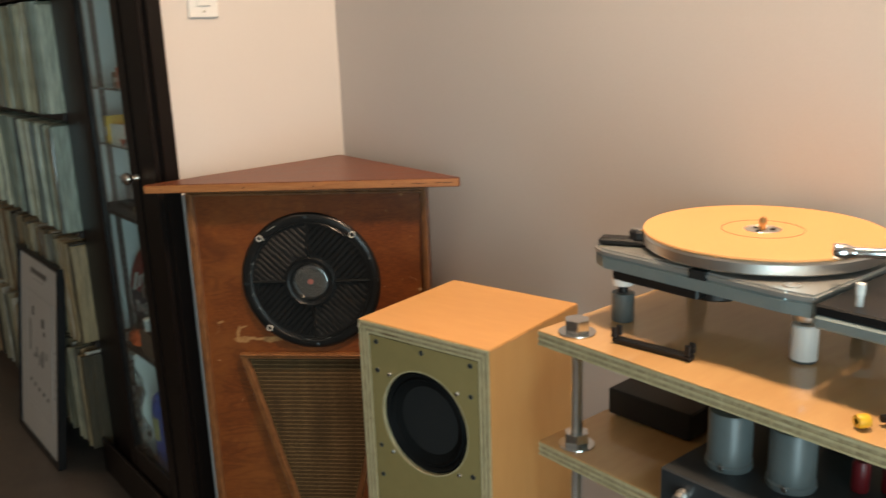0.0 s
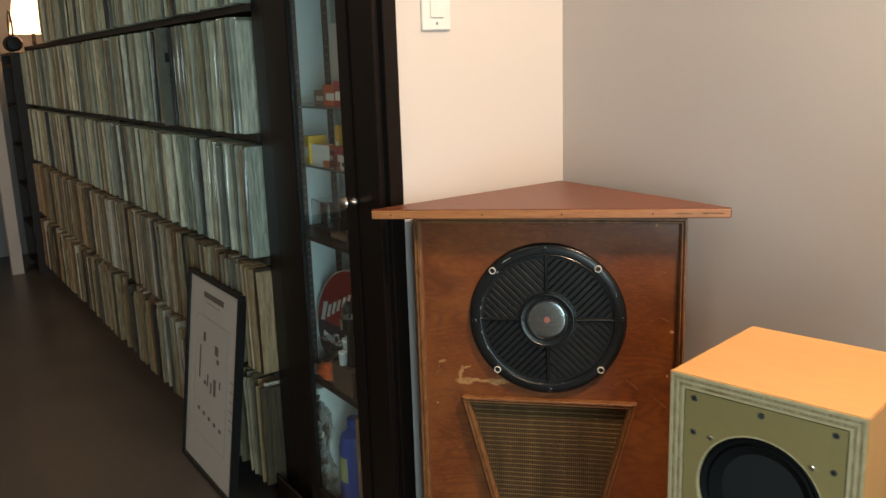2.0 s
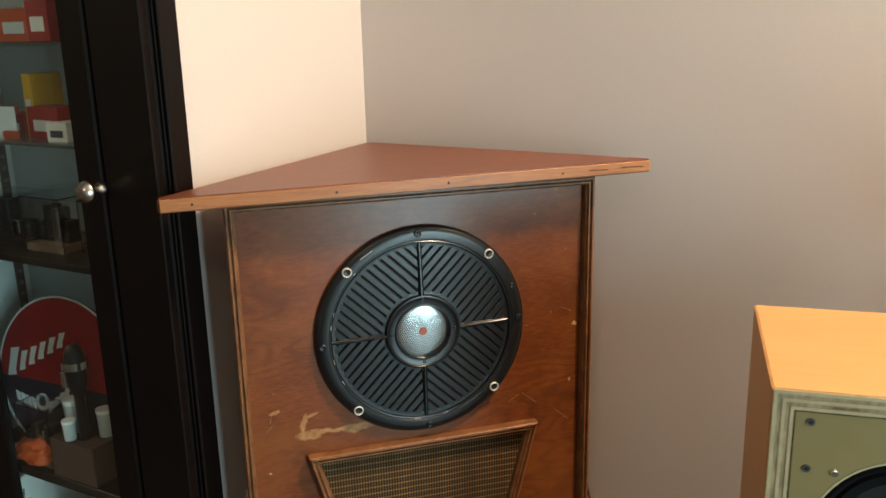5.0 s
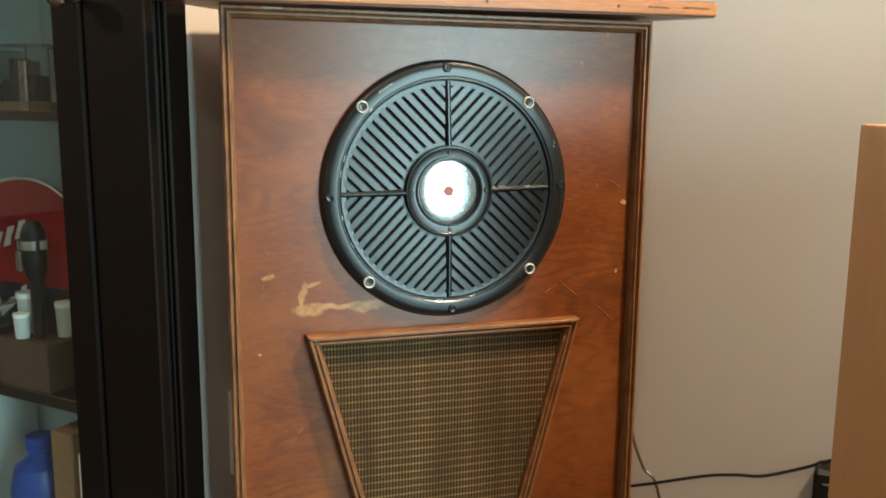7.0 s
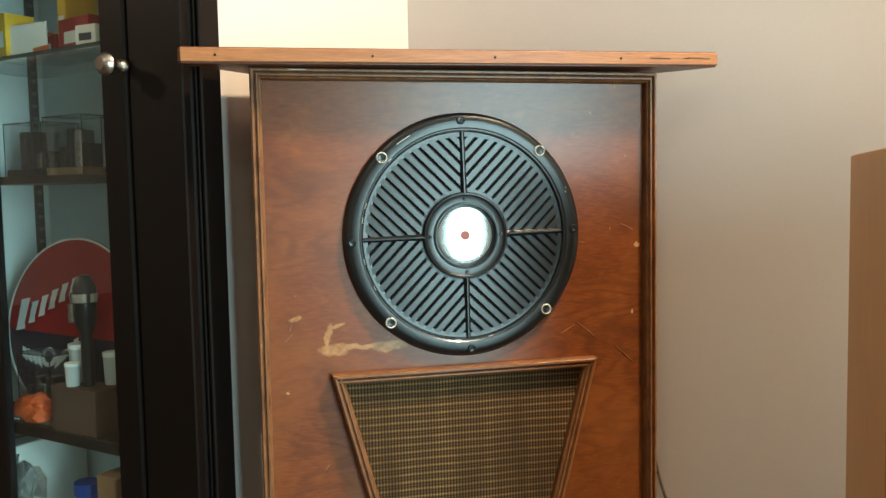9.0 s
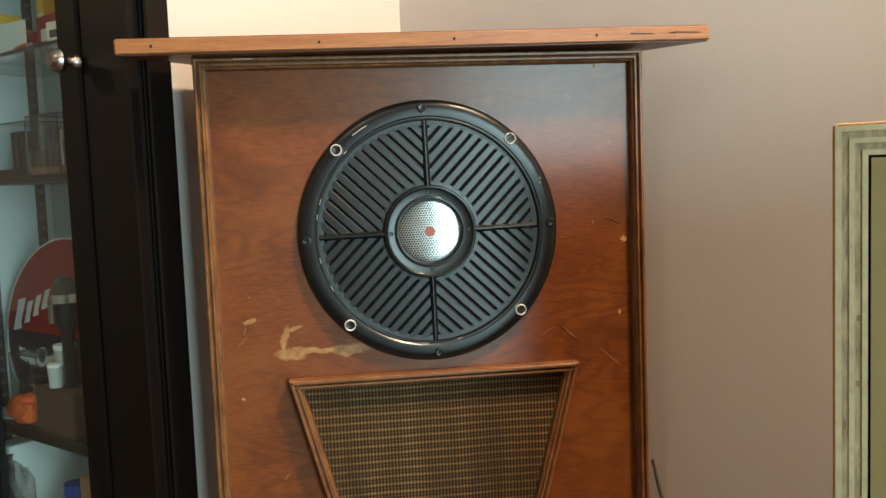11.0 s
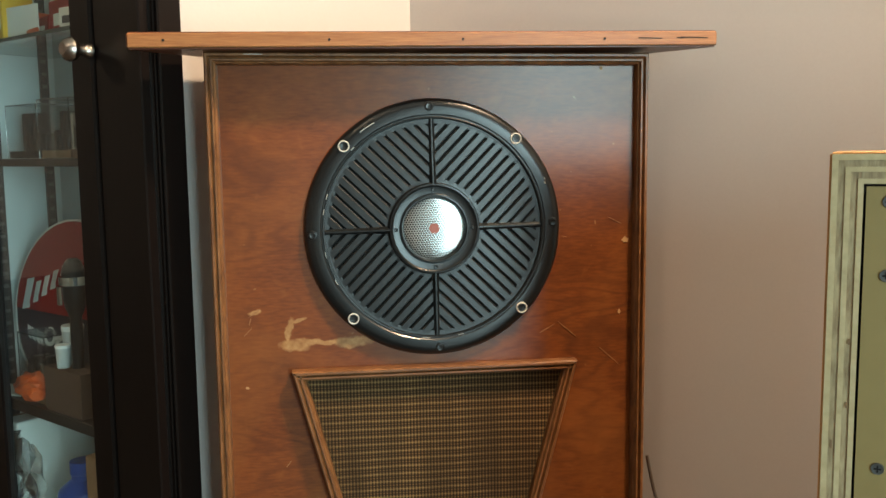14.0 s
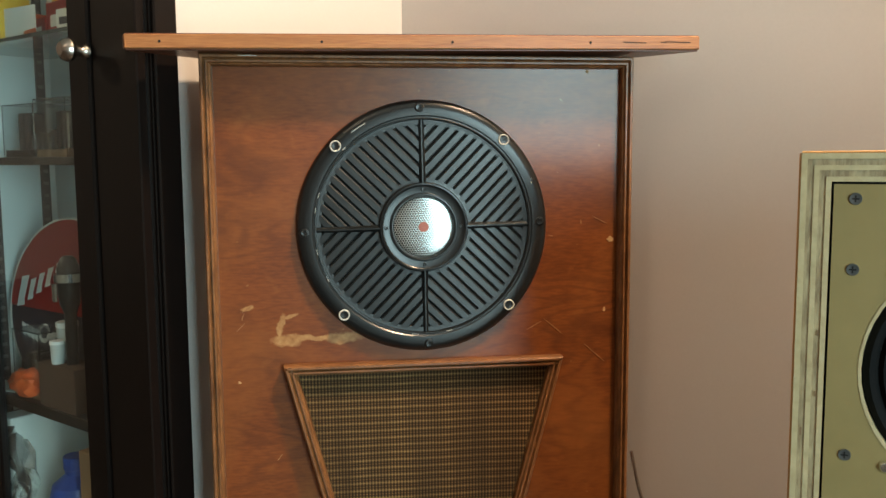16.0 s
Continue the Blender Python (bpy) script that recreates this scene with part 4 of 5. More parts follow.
for k, w in enumerate(widths):
    for stock, material in ((sleeves, M_LP), (brownish_sleeves, M_LPBROWN)):
        bm = sleeve_mesh(w, k)
        bmesh.ops.recalc_face_normals(bm, faces=bm.faces)
        me = bpy.data.meshes.new("record")
        bm.to_mesh(me)
        bm.free()
        me.materials.append(material)
        stock.append(me)

LABELS = ["pale record in a clear plastic sleeve on the shelf", "worn record sleeve packed upright on the shelf"]


def fill_row(z, x_end, far, rng, row):
    """Records from the bookcase towards the far end; the nearest are things of their own."""
    x, count, lean = x_end, 0, rng.uniform(-1.5, 1.5)
    near_limit = -1.36
    end = RX0 + (0.85 if row == 4 else 0.03)
    while x > end:
        if rng.random() < 0.06:
            lean = rng.uniform(-2.5, 2.5)
            x -= rng.uniform(0.0, 0.004)
        if -2.565 < x < -2.51:
            x = -2.566
        if row == 3 and -1.596 < x < -1.572:
            x = -1.597
        k = rng.choice((0, 0, 1, 1, 2, 2, 3, 3, 4, 5))
        w = widths[k]
        back = rng.choice((0, 0, 0.004, 0.008, -0.006, -0.012, -0.018) if row else (0, 0.01, 0.02, 0.004, -0.006, -0.018, -0.024))
        m = pose(x - w / 2, -0.246 + back, z + 0.0006, rng.uniform(-0.5, 0.5), lean * 0.5, rng.uniform(-0.8, 0.8))
        m = m @ Matrix.Diagonal((1, 1, rng.choice((1.0, 1.0, 0.985, 1.0, 0.97) if row else (1.0, 0.98, 0.93, 1.0, 0.87, 0.80)), 1))
        if x > near_limit:
            ob = new("record", (brownish_sleeves if row < 2 else sleeves)[k])
            ob.matrix_world = S @ m
            tagged(ob, LABELS[count % 2], "record", "records on the shelves")
        else:
            heap = far[0 if row < 2 else 1]
            base = len(heap[0])
            src = sleeves[k]
            heap[0].extend(m @ v.co for v in src.vertices)
            heap[1].extend([base + i for i in f.vertices] for f in src.polygons)
        count += 1
        x -= w + rng.uniform(0.0, 0.0012)


far = (([], []), ([], []))
rng = random.Random(11)
for row, z in enumerate(ROWS):
    fill_row(z, RX1 - 0.004 - (0.03 if row == 3 else 0.0), far, rng, row)
for (verts, faces), material, words in ((far[0], M_LPBROWNFAR, "long low rows of records in brown sleeves on dark shelves"), (far[1], M_LPFAR, "long rows of records in clear plastic sleeves on dark shelves")):
    me = bpy.data.meshes.new("record_rows")
    me.from_pydata(verts, [], faces)
    me.materials.append(material)
    rows_ob = new("record_rows", me)
    rows_ob.matrix_world = S
    tagged(rows_ob, words, "records", kind="stuff")


def pulled_record():
    r = thing("record", S @ pose(-1.584, -0.292, ROWS[3] + 0.0006, 0, 0, -1.5), "record pulled forward from the row, showing its grey green cover", "record", "records on the shelves")
    part("sleeve", cuboid(-0.004, 0.004, 0, 0.312, 0, 0.314, 0.001), mat("grey_green_cover", (0.17, 0.18, 0.14), (0.09, 0.10, 0.08), 9.0, rough=0.3, coat=0.8, coat_rough=0.15), r)
    part("cover_mark", cuboid(0.0042, 0.0048, 0.030, 0.052, 0.140, 0.146), M_BLACKP, r)
    part("cover_mark", cuboid(0.0042, 0.0048, 0.030, 0.052, 0.160, 0.166), M_BLACKP, r)
    part("cover_mark", cuboid(0.0042, 0.0048, 0.020, 0.062, 0.205, 0.235), M_BLACKP, r)


pulled_record()


# ---- framed print leaning on the shelves ----
def framed_print():
    w, h = 0.475, 0.655
    p = thing("framed_print", S @ pose(-1.29, -0.352, 0.0, -7.6, 0, 0), "thin black framed print leaning against the record shelves", "picture frame")
    f = 0.014
    part("frame_side", cuboid(-w / 2, -w / 2 + f, -0.012, 0.012, 0, h, 0.001), M_BLACKP, p)
    part("frame_side", cuboid(w / 2 - f, w / 2, -0.012, 0.012, 0, h, 0.001), M_BLACKP, p)
    part("frame_side", cuboid(-w / 2 + f, w / 2 - f, -0.012, 0.012, 0, f, 0.001), M_BLACKP, p)
    part("frame_side", cuboid(-w / 2 + f, w / 2 - f, -0.012, 0.012, h - f, h, 0.001), M_BLACKP, p)
    sheet = part("sheet", cuboid(-w / 2 + f, w / 2 - f, -0.004, 0.010, f, h - f), mat("aged_print_paper", (0.60, 0.60, 0.58), (0.55, 0.55, 0.53), 3.0, rough=0.3, coat=0.7), p, "pale printed sheet under glass")
    ink = mat("print_ink", (0.13, 0.125, 0.12), rough=0.6)
    pale = mat("pale_print_ink", (0.36, 0.36, 0.36), rough=0.6)

    def bar(x0, x1, z0, z1, mt=ink):
        part("printed_bar", cuboid(x0, x1, -0.0052, -0.0042, z0, z1), mt, sheet)

    bar(-0.09, 0.09, 0.585, 0.603)
    bar(-0.06, 0.06, 0.568, 0.572, pale)
    for a, b, c, d in ((-0.15, 0.15, 0.52, 0.522), (-0.15, 0.15, 0.12, 0.122), (-0.15, -0.148, 0.122, 0.52), (0.148, 0.15, 0.122, 0.52)):
        bar(a, b, c, d, pale)
    for a, b, c, d in ((-0.11, -0.10, 0.31, 0.42), (-0.08, -0.06, 0.44, 0.47), (0.03, 0.06, 0.42, 0.45), (0.05, 0.07, 0.395, 0.41), (0.03, 0.05, 0.285, 0.34), (0.0, 0.012, 0.285, 0.32), (-0.03, -0.02, 0.30, 0.34), (-0.06, -0.04, 0.30, 0.312), (0.08, 0.09, 0.32, 0.345)):
        bar(a, b, c, d)
    for k in range(5):
        bar(-0.11 + 0.05 * k, -0.09 + 0.05 * k, 0.20 - 0.004 * k, 0.212 - 0.004 * k)
    for k in range(6):
        bar(0.17, 0.20, 0.22 + 0.03 * k, 0.225 + 0.03 * k, pale)


framed_print()

# ---- far end: lamp-lit shelf end, pale post and a rack of discs ----
tagged(part("wall_pier", cuboid(-4.98, -4.91, -0.45, -0.38, 0, H), M_WALL2, m=S), "pale narrow pier at the far end of the shelves", "pier", kind="structure")


def disc_rack():
    r = thing("disc_rack", S @ pose(-5.3, -1.32, 0), "dark rack full of compact discs by the far wall", "rack")
    part("side_panel", cuboid(0, 0.2, 0, 0.02, 0, 1.9), M_SHELF, r)
    part("side_panel", cuboid(0, 0.2, 0.73, 0.75, 0, 1.9), M_SHELF, r)
    part("back_panel", cuboid(-0.01, 0.0, 0, 0.75, 0, 1.9), M_SHELF, r)
    rng = random.Random(3)
    shades = [mat(f"case_spines_{n}", c, rough=0.35) for n, c in (("pale", (0.35, 0.35, 0.34)), ("dark", (0.05, 0.05, 0.06)), ("grey", (0.16, 0.16, 0.17)), ("warm", (0.2, 0.1, 0.06)))]
    for k in range(11):
        z = 0.08 + 0.165 * k
        part("shelf_board", cuboid(0, 0.2, 0.0202, 0.7298, z - 0.012, z), M_SHELF, r)
        y = 0.03
        while y < 0.70 and k < 10:
            w = rng.uniform(0.02, 0.05)
            ob = part("disc_stack", cuboid(0.04, 0.185 - rng.uniform(0, 0.012), y, y + w - 0.001, z + 0.0005, z + 0.125), rng.choice(shades), m=S @ pose(-5.3, -1.32, 0))
            tagged(ob, "stack of compact disc cases standing in the rack", "disc cases", "disc cases in the rack")
            y += w


disc_rack()


def table_lamp():
    t = thing("table_lamp", S @ pose(-4.93, -0.13, 1.4402), "small glowing table lamp at the far shelf end", "lamp")
    part("base", lathe([(0, 0), (0.05, 0), (0.05, 0.012), (0.012, 0.02), (0.012, 0.12), (0, 0.12)], 20), M_BLACKP, t, smooth=True)
    part("shade", lathe([(0.14, 0.12), (0.10, 0.34), (0.099, 0.34), (0.139, 0.12)], 24), glow("lit_shade", (1.0, 0.62, 0.30), 6.0), t, "warm lit shade")


table_lamp()


def dark_cupboard():
    c = thing("tall_cupboard", S @ pose(-5.25, -0.30, 0), "tall dark open cupboard at the far end of the shelves", "cupboard")
    part("side_panel", cuboid(0, 0.02, 0, 0.4, 0, 1.44), M_SHELF, c)
    part("side_panel", cuboid(0.43, 0.45, 0, 0.4, 0, 1.44), M_SHELF, c)
    part("back_panel", cuboid(0.021, 0.429, 0.38, 0.4, 0, 1.44), M_SHELF, c)
    for k in range(6):
        part("shelf_board", cuboid(0.0205, 0.4295, 0, 0.379, 0.05 + 0.26 * k, 0.07 + 0.26 * k), M_SHELF, c)
    part("top_board", cuboid(0.0205, 0.4295, 0, 0.379, 1.42, 1.44), M_SHELF, c)


dark_cupboard()


def headphones():
    h = thing("headphones", S @ pose(-4.86, -0.27, 1.4402), "black headphones hanging before a lit lamp at the shelf end", "headphones")
    part("headband", tube([(-0.075, 0, 0.10), (-0.07, 0, 0.2), (0.0, 0, 0.255), (0.07, 0, 0.2), (0.075, 0, 0.10)], 0.006), M_BLACKP, h)
    for s in (-1, 1):
        part("ear_cup", lathe([(0, -0.03), (0.03, -0.028), (0.048, -0.012), (0.05, 0.01), (0.04, 0.025), (0, 0.028)], 24, m=pose(s * 0.07, 0, 0.055, 0, 90, 0)), M_BLACKP, h, smooth=True)


headphones()

# ---- plywood loudspeaker ----
M_PLY = mat("birch_ply_face", (0.56, 0.295, 0.105), (0.47, 0.235, 0.08), 3.0, (1, 1, 0.3), 0.5, bump=0.03, fine=40, coat=0.15)
M_PLYTOP = mat("birch_ply_top", (0.58, 0.312, 0.112), (0.51, 0.262, 0.088), 3.0, (0.5, 2, 1), 0.45, bump=0.03, fine=40, coat=0.15)
# ochre board, darkened: the shade on its front is put into the colour
M_BAFFLE = mat("shaded_ochre_baffle", (0.29, 0.215, 0.085), (0.245, 0.18, 0.068), 3.0, (1, 1, 1), 0.5, bump=0.05, fine=50)
M_PALEPLY = mat("pale_ply_layer", (0.56, 0.46, 0.27), (0.40, 0.31, 0.165), 20.0, (3, 3, 3), 0.6, bump=0.1)
M_DARKPLY = mat("dark_ply_layer", (0.47, 0.37, 0.21), (0.20, 0.135, 0.07), 24.0, (9, 9, 2), 0.65, bump=0.2)
M_CONE = mat("black_paper_cone", (0.0045, 0.0045, 0.0045), (0.003, 0.003, 0.003), 30.0, rough=0.75, bump=0.2, spec=0.15)


def plywood_loudspeaker():
    W_, D_, H_ = 0.263, 0.260, 0.866
    b = thing("plywood_loudspeaker", pose(0.214, -0.519, 0, 0, 0, -32.7), "birch plywood loudspeaker box with an ochre baffle and black cone", "loudspeaker")
    T = 0.019
    part("top_panel", cuboid(0.0, W_, 0.0016, D_, H_ + 0.0001, H_ + 0.0016, 0.0005), M_PLYTOP, b)
    part("side_panel", cuboid(-0.0016, -0.0001, 0.0016, D_, 0, H_), M_PLY, b)
    part("side_panel", cuboid(W_ + 0.0001, W_ + 0.0016, 0.0016, D_, 0, H_), M_PLY, b)
    part("back_panel", cuboid(0.0032, W_ - 0.0032, D_ - 0.012, D_ - 0.0005, 0, H_ - 0.0032), M_PLY, b)
    # front edge: nested mitred layers of ply
    inset = 0.0
    for k, (t, mt, y) in enumerate(((0.004, M_PALEPLY, 0.0), (0.0045, M_DARKPLY, 0.0012), (0.0035, M_PALEPLY, 0.0004), (0.0045, M_DARKPLY, 0.0016), (0.0035, M_PALEPLY, 0.0006))):
        i, o = inset + t, inset
        part("ply_layer", prism([(o, H_ - o), (W_ - o, H_ - o), (W_ - i, H_ - i), (i, H_ - i)], -0.02, -y, m=pose(0, 0, 0, 90, 0, 0)), mt, b)
        part("ply_layer", prism([(o, 0), (i, 0), (i, H_ - i), (o, H_ - o)], -0.02, -y, m=pose(0, 0, 0, 90, 0, 0)), mt, b)
        part("ply_layer", prism([(W_ - i, 0), (W_ - o, 0), (W_ - o, H_ - o), (W_ - i, H_ - i)], -0.02, -y, m=pose(0, 0, 0, 90, 0, 0)), mt, b)
        inset = i
    for kx, kz, wz in ((0.0150, 0.735, 0.004), (0.0062, 0.66, 0.006), (0.0148, 0.69, 0.004)):
        part("ply_knot", cuboid(kx - 0.0007, kx + 0.0005, 0.0006, 0.0030, kz, kz + wz), M_BROWN, b)
    for kx in (0.055, 0.068):
        part("ply_knot", cuboid(kx, kx + 0.010, 0.0002, 0.0030, H_ - 0.0156, H_ - 0.0142), M_BROWN, b)
    # baffle with a round hole
    cx, cz, r = W_ / 2, H_ - 0.153, 0.0895
    x0, x1, z0, z1 = inset + 0.0018, W_ - inset - 0.0018, 0.0, H_ - inset - 0.0018
    bm = bmesh.new()
    n = 48
    outer = []
    for k in range(n):
        a = 2 * math.pi * (k + 0.5) / n
        c, s = math.cos(a), math.sin(a)
        t = min(((x1 - cx) / c if c > 0 else (x0 - cx) / c) if abs(c) > 1e-6 else 9, ((z1 - cz) / s if s > 0 else (H_ - 0.33 - cz) / s) if abs(s) > 1e-6 else 9)
        outer.append((cx + t * c, cz + t * s))
    ring_o = [bm.verts.new((x, 0.002, z)) for x, z in outer]
    ring_i = [bm.verts.new((cx + r * math.cos(2 * math.pi * (k + 0.5) / n), 0.002, cz + r * math.sin(2 * math.pi * (k + 0.5) / n))) for k in range(n)]
    ring_b = [bm.verts.new((v.co.x, 0.016, v.co.z)) for v in ring_i]
    for k in range(n):
        j = (k + 1) % n
        bm.faces.new((ring_o[k], ring_o[j], ring_i[j], ring_i[k]))
        bm.faces.new((ring_i[k], ring_i[j], ring_b[j], ring_b[k]))
    for cxn, czn in ((x0, z1), (x1, z1), (x1, H_ - 0.33), (x0, H_ - 0.33)):
        v = bm.verts.new((cxn, 0.002, czn))
        near = sorted(ring_o, key=lambda q: (q.co - v.co).length)[:2]
        bm.faces.new((v, *near))
    part("baffle", bm, M_BAFFLE, b)
    part("lower_baffle", cuboid(x0, x1, 0.002, 0.016, 0.0, H_ - 0.3302), M_BAFFLE, b)
    part("shadow_gap", cuboid(inset, W_ - inset, 0.017, 0.019, 0, H_ - inset), M_HOLE, b)
    cut = part("cutout_edge", lathe([(r, 0.0), (r - 0.0022, 0.0), (r - 0.0022, 0.012), (r, 0.012)], 48, m=pose(cx, 0.0135, cz, 90, 0, 0)), M_PALEPLY, b, "pale raw edge of the cutout")
    part("surround", lathe([(0.0872, 0.004), (0.086, 0.008), (0.082, 0.011), (0.078, 0.008), (0.076, 0.005), (0.073, 0.0085), (0.070, 0.004)], 48, m=pose(cx, 0.015, cz, 90, 0, 0)), M_CONE, b, smooth=True)
    part("cone", lathe([(0.0702, 0.004), (0.05, -0.006), (0.024, -0.017), (0.021, -0.011), (0.012, -0.005), (0, -0.003)], 48, m=pose(cx, 0.015, cz, 90, 0, 0)), M_CONE, b, smooth=True)
    # screws and driver bolts
    for x in (x0 + 0.014, x1 - 0.014):
        for dz in (0.032, 0.082, 0.217, 0.272):
            sc = part("screw", lathe([(0, 0.0008), (0.0040, 0.0012), (0.0044, 0.0)], 16), M_SCREWG, b, m=pose(x, 0.002, H_ - dz, 90, 0, 0))
            part("cross_slot", cuboid(-0.0024, 0.0024, -0.0005, 0.0005, 0.0008, 0.0014), M_HOLE, sc)
            part("cross_slot", cuboid(-0.0005, 0.0005, -0.0024, 0.0024, 0.00082, 0.00142), M_HOLE, sc)
    sc = part("screw", lathe([(0, 0.0008), (0.0040, 0.0012), (0.0044, 0.0)], 16), M_SCREWG, b, m=pose(cx, 0.002, H_ - 0.032, 90, 0, 0))
    for k in range(4):
        a = radians(45 + 90 * k)
        part("driver_bolt", lathe([(0, 0.003), (0.003, 0.0026), (0.0042, 0.001), (0.0044, 0)], 16), M_STEEL, b, m=pose(cx + 0.098 * math.cos(a), 0.002, cz + 0.098 * math.sin(a), 90, 0, 0), smooth=True)


plywood_loudspeaker()

# ---- plywood rack on threaded rods ----
KX0, KX1, KY0, KY1 = 0.846, 1.50, -0.129, 0.215
LEVELS = [0.10, 0.42, 0.739, 0.910]
M_PLYSHELF = mat("ply_shelf_top", (0.60, 0.37, 0.16), (0.48, 0.27, 0.11), 3.5, (2, 0.4, 1), 0.42, bump=0.02, fine=40, coat=1.0, coat_rough=0.07)


def hex_nut(name, parent, x, y, z, r, hgt):
    return part(name, prism([(r * math.cos(radians(60 * k + 15)), r * math.sin(radians(60 * k + 15))) for k in range(6)], 0, hgt, 0.0008, m=pose(x, y, z)), M_STEEL, parent)


def rack():
    k = thing("equipment_rack", S @ pose(0, 0, 0), "plywood equipment rack on zinc threaded rods", "rack")
    for z in LEVELS:
        sh = part("shelf", cuboid(KX0, KX1, KY0, KY1, z - 0.002, z, 0.0006), M_PLYSHELF, k)
        e = 0.0
        for i, (t, mt) in enumerate(((0.004, M_PALEPLY), (0.0045, M_DARKPLY), (0.0035, M_PALEPLY), (0.0045, M_DARKPLY), (0.003, M_PALEPLY))):
            o = 0.0 if i % 2 == 0 else 0.0008
            part("ply_layer", cuboid(KX0 + o, KX1 - o, KY0 + o, KY1 - o, z - 0.0022 - e - t, z - 0.0022 - e), mt, sh)
            e += t
    for x in (KX0 + 0.046, KX1 - 0.046):
        for y in (KY0 + 0.031, KY1 - 0.031):
            bm = lathe([(0.0080 + (0.0008 if i % 2 else 0), 0.925 * i / 620) for i in range(621)], 10)
            part("threaded_rod", bm, M_STEEL, k, "zinc threaded rod", m=pose(x, y, 0))
            for z in LEVELS:
                part("washer", lathe([(0.009, 0.0), (0.026, 0.0), (0.0265, 0.001), (0.026, 0.0025), (0.009, 0.0025)], 32, m=pose(x, y, z + 0.0004)), M_STEEL, k)
                hex_nut("nut", k, x, y, z + 0.003, 0.0185, 0.018)
                part("washer", lathe([(0.009, 0.0), (0.016, 0.0), (0.016, 0.002), (0.009, 0.002)], 24, m=pose(x, y, z - 0.0242)), M_STEEL, k)



rack()

# ---- turntable ----
M_DECK = mat("silver_hammered_deck", (0.62, 0.63, 0.61), (0.55, 0.56, 0.54), 20.0, rough=0.32, metal=0.75, bump=0.05, fine=200)
# upright sides of the cast deck: the window's teal reflection is in the colour
M_DECKSIDE = mat("cast_metal_window_tint", (0.36, 0.43, 0.43), (0.31, 0.38, 0.38), 20.0, rough=0.32, metal=0.6, bump=0.05, fine=200)
M_CORK = mat("tan_platter_mat", (0.65, 0.345, 0.135), (0.61, 0.315, 0.118), 6.0, rough=0.65, bump=0.05, fine=300)
M_ALU = mat("turned_aluminium", (0.72, 0.70, 0.66), (0.62, 0.60, 0.57), 10.0, rough=0.4, metal=1.0)
M_GREY = mat("grey_paint", (0.105, 0.125, 0.125), (0.085, 0.10, 0.10), 10.0, rough=0.35)


def turntable():
    t = thing("turntable", S @ pose(0, 0, 0), "vintage silver turntable with a tan mat on post feet", "turntable")
    deck = [(0.876, -0.045), (0.90, -0.058), (1.172, -0.062), (1.206, -0.056), (1.209, 0.20), (1.205, 0.245), (0.93, 0.25), (0.885, 0.235), (0.868, 0.20)]
    part("deck", prism(deck, 1.0150, 1.0245, 0.003), M_DECK, t, "silver enamelled top plate")
    side = [(x + (0.0012 if x < 1.0 else -0.0012), y + (0.0012 if y < 0.1 else -0.0012)) for x, y in deck]
    part("deck_skirt", prism(side, 0.9965, 1.0148, 0.002), M_DECKSIDE, t, "grey cast skirt with the window's teal sheen in its colour")
    cx, cy = 1.054, 0.088
    pl = part("platter", lathe([(0, 1.0295), (0.152, 1.0295), (0.155, 1.0320), (0.156, 1.0440), (0.153, 1.0480), (0, 1.0480)], 96, m=pose(cx, cy, 0)), M_ALU, t, "turned aluminium platter", smooth=True)
    part("mat", lathe([(0.022, 1.0482), (0.1555, 1.0482), (0.1565, 1.0495), (0.1555, 1.0515), (0.022, 1.0515)], 96, m=pose(cx, cy, 0)), M_CORK, pl, "tan mat")
    part("mat_ring", lathe([(0.052, 1.0516), (0.0523, 1.0520), (0.0527, 1.0520), (0.053, 1.0516)], 64, m=pose(cx, cy, 0)), M_RED, pl)
    part("centre_label", lathe([(0.0, 1.0505), (0.0215, 1.0505), (0.024, 1.0522), (0.0245, 1.0517)], 40, m=pose(cx, cy, 0)), M_ALU, pl, "bright metal centre disc")
    for k in range(3):
        a = radians(40 + 120 * k)
        part("hole", rod(0.0035, 1.0506, 1.0524, 14, m=pose(cx + 0.013 * math.cos(a), cy + 0.013 * math.sin(a), 0)), M_HOLE, pl)
    part("spindle", lathe([(0.0048, 1.0500), (0.0048, 1.0610), (0.0036, 1.0670), (0.0, 1.0690)], 16, m=pose(cx, cy, 0)), mat("brass_spindle", (0.45, 0.22, 0.08), rough=0.3, metal=1.0), pl, "brass spindle")
    # speed lever
    lv = part("speed_lever", cuboid(-0.03, 0.05, -0.012, 0.014, 1.0250, 1.0355, 0.003), M_BLACKP, t, "black speed lever", m=pose(0.905, -0.022, 0, 0, 0, 28))
    part("lever_cap", lathe([(0, 1.0475), (0.011, 1.0475), (0.0135, 1.0445), (0.0135, 1.0357), (0, 1.0357)], 24, m=pose(0.024, 0.002, 0)), M_BLACKP, lv)
    part("lever_disc", lathe([(0, 1.0490), (0.008, 1.0490), (0.0085, 1.0476), (0, 1.0476)], 20, m=pose(0.024, 0.002, 0)), M_STEEL, lv)
    part("notch", cuboid(1.045, 1.068, -0.0632, -0.050, 1.014, 1.0252), M_HOLE, t)
    part("level_glass", lathe([(0, 1.0248), (0.008, 1.0248), (0.0085, 1.0260), (0.0105, 1.0260), (0.011, 1.0247)], 24, m=pose(1.168, -0.038, 0)), M_ALU, t, "round level glass")
    part("trim_strip", cuboid(0.93, 1.03, -0.05, -0.045, 1.0247, 1.0257, 0.0004), M_ALU, t, m=pose(0, 0, 0))
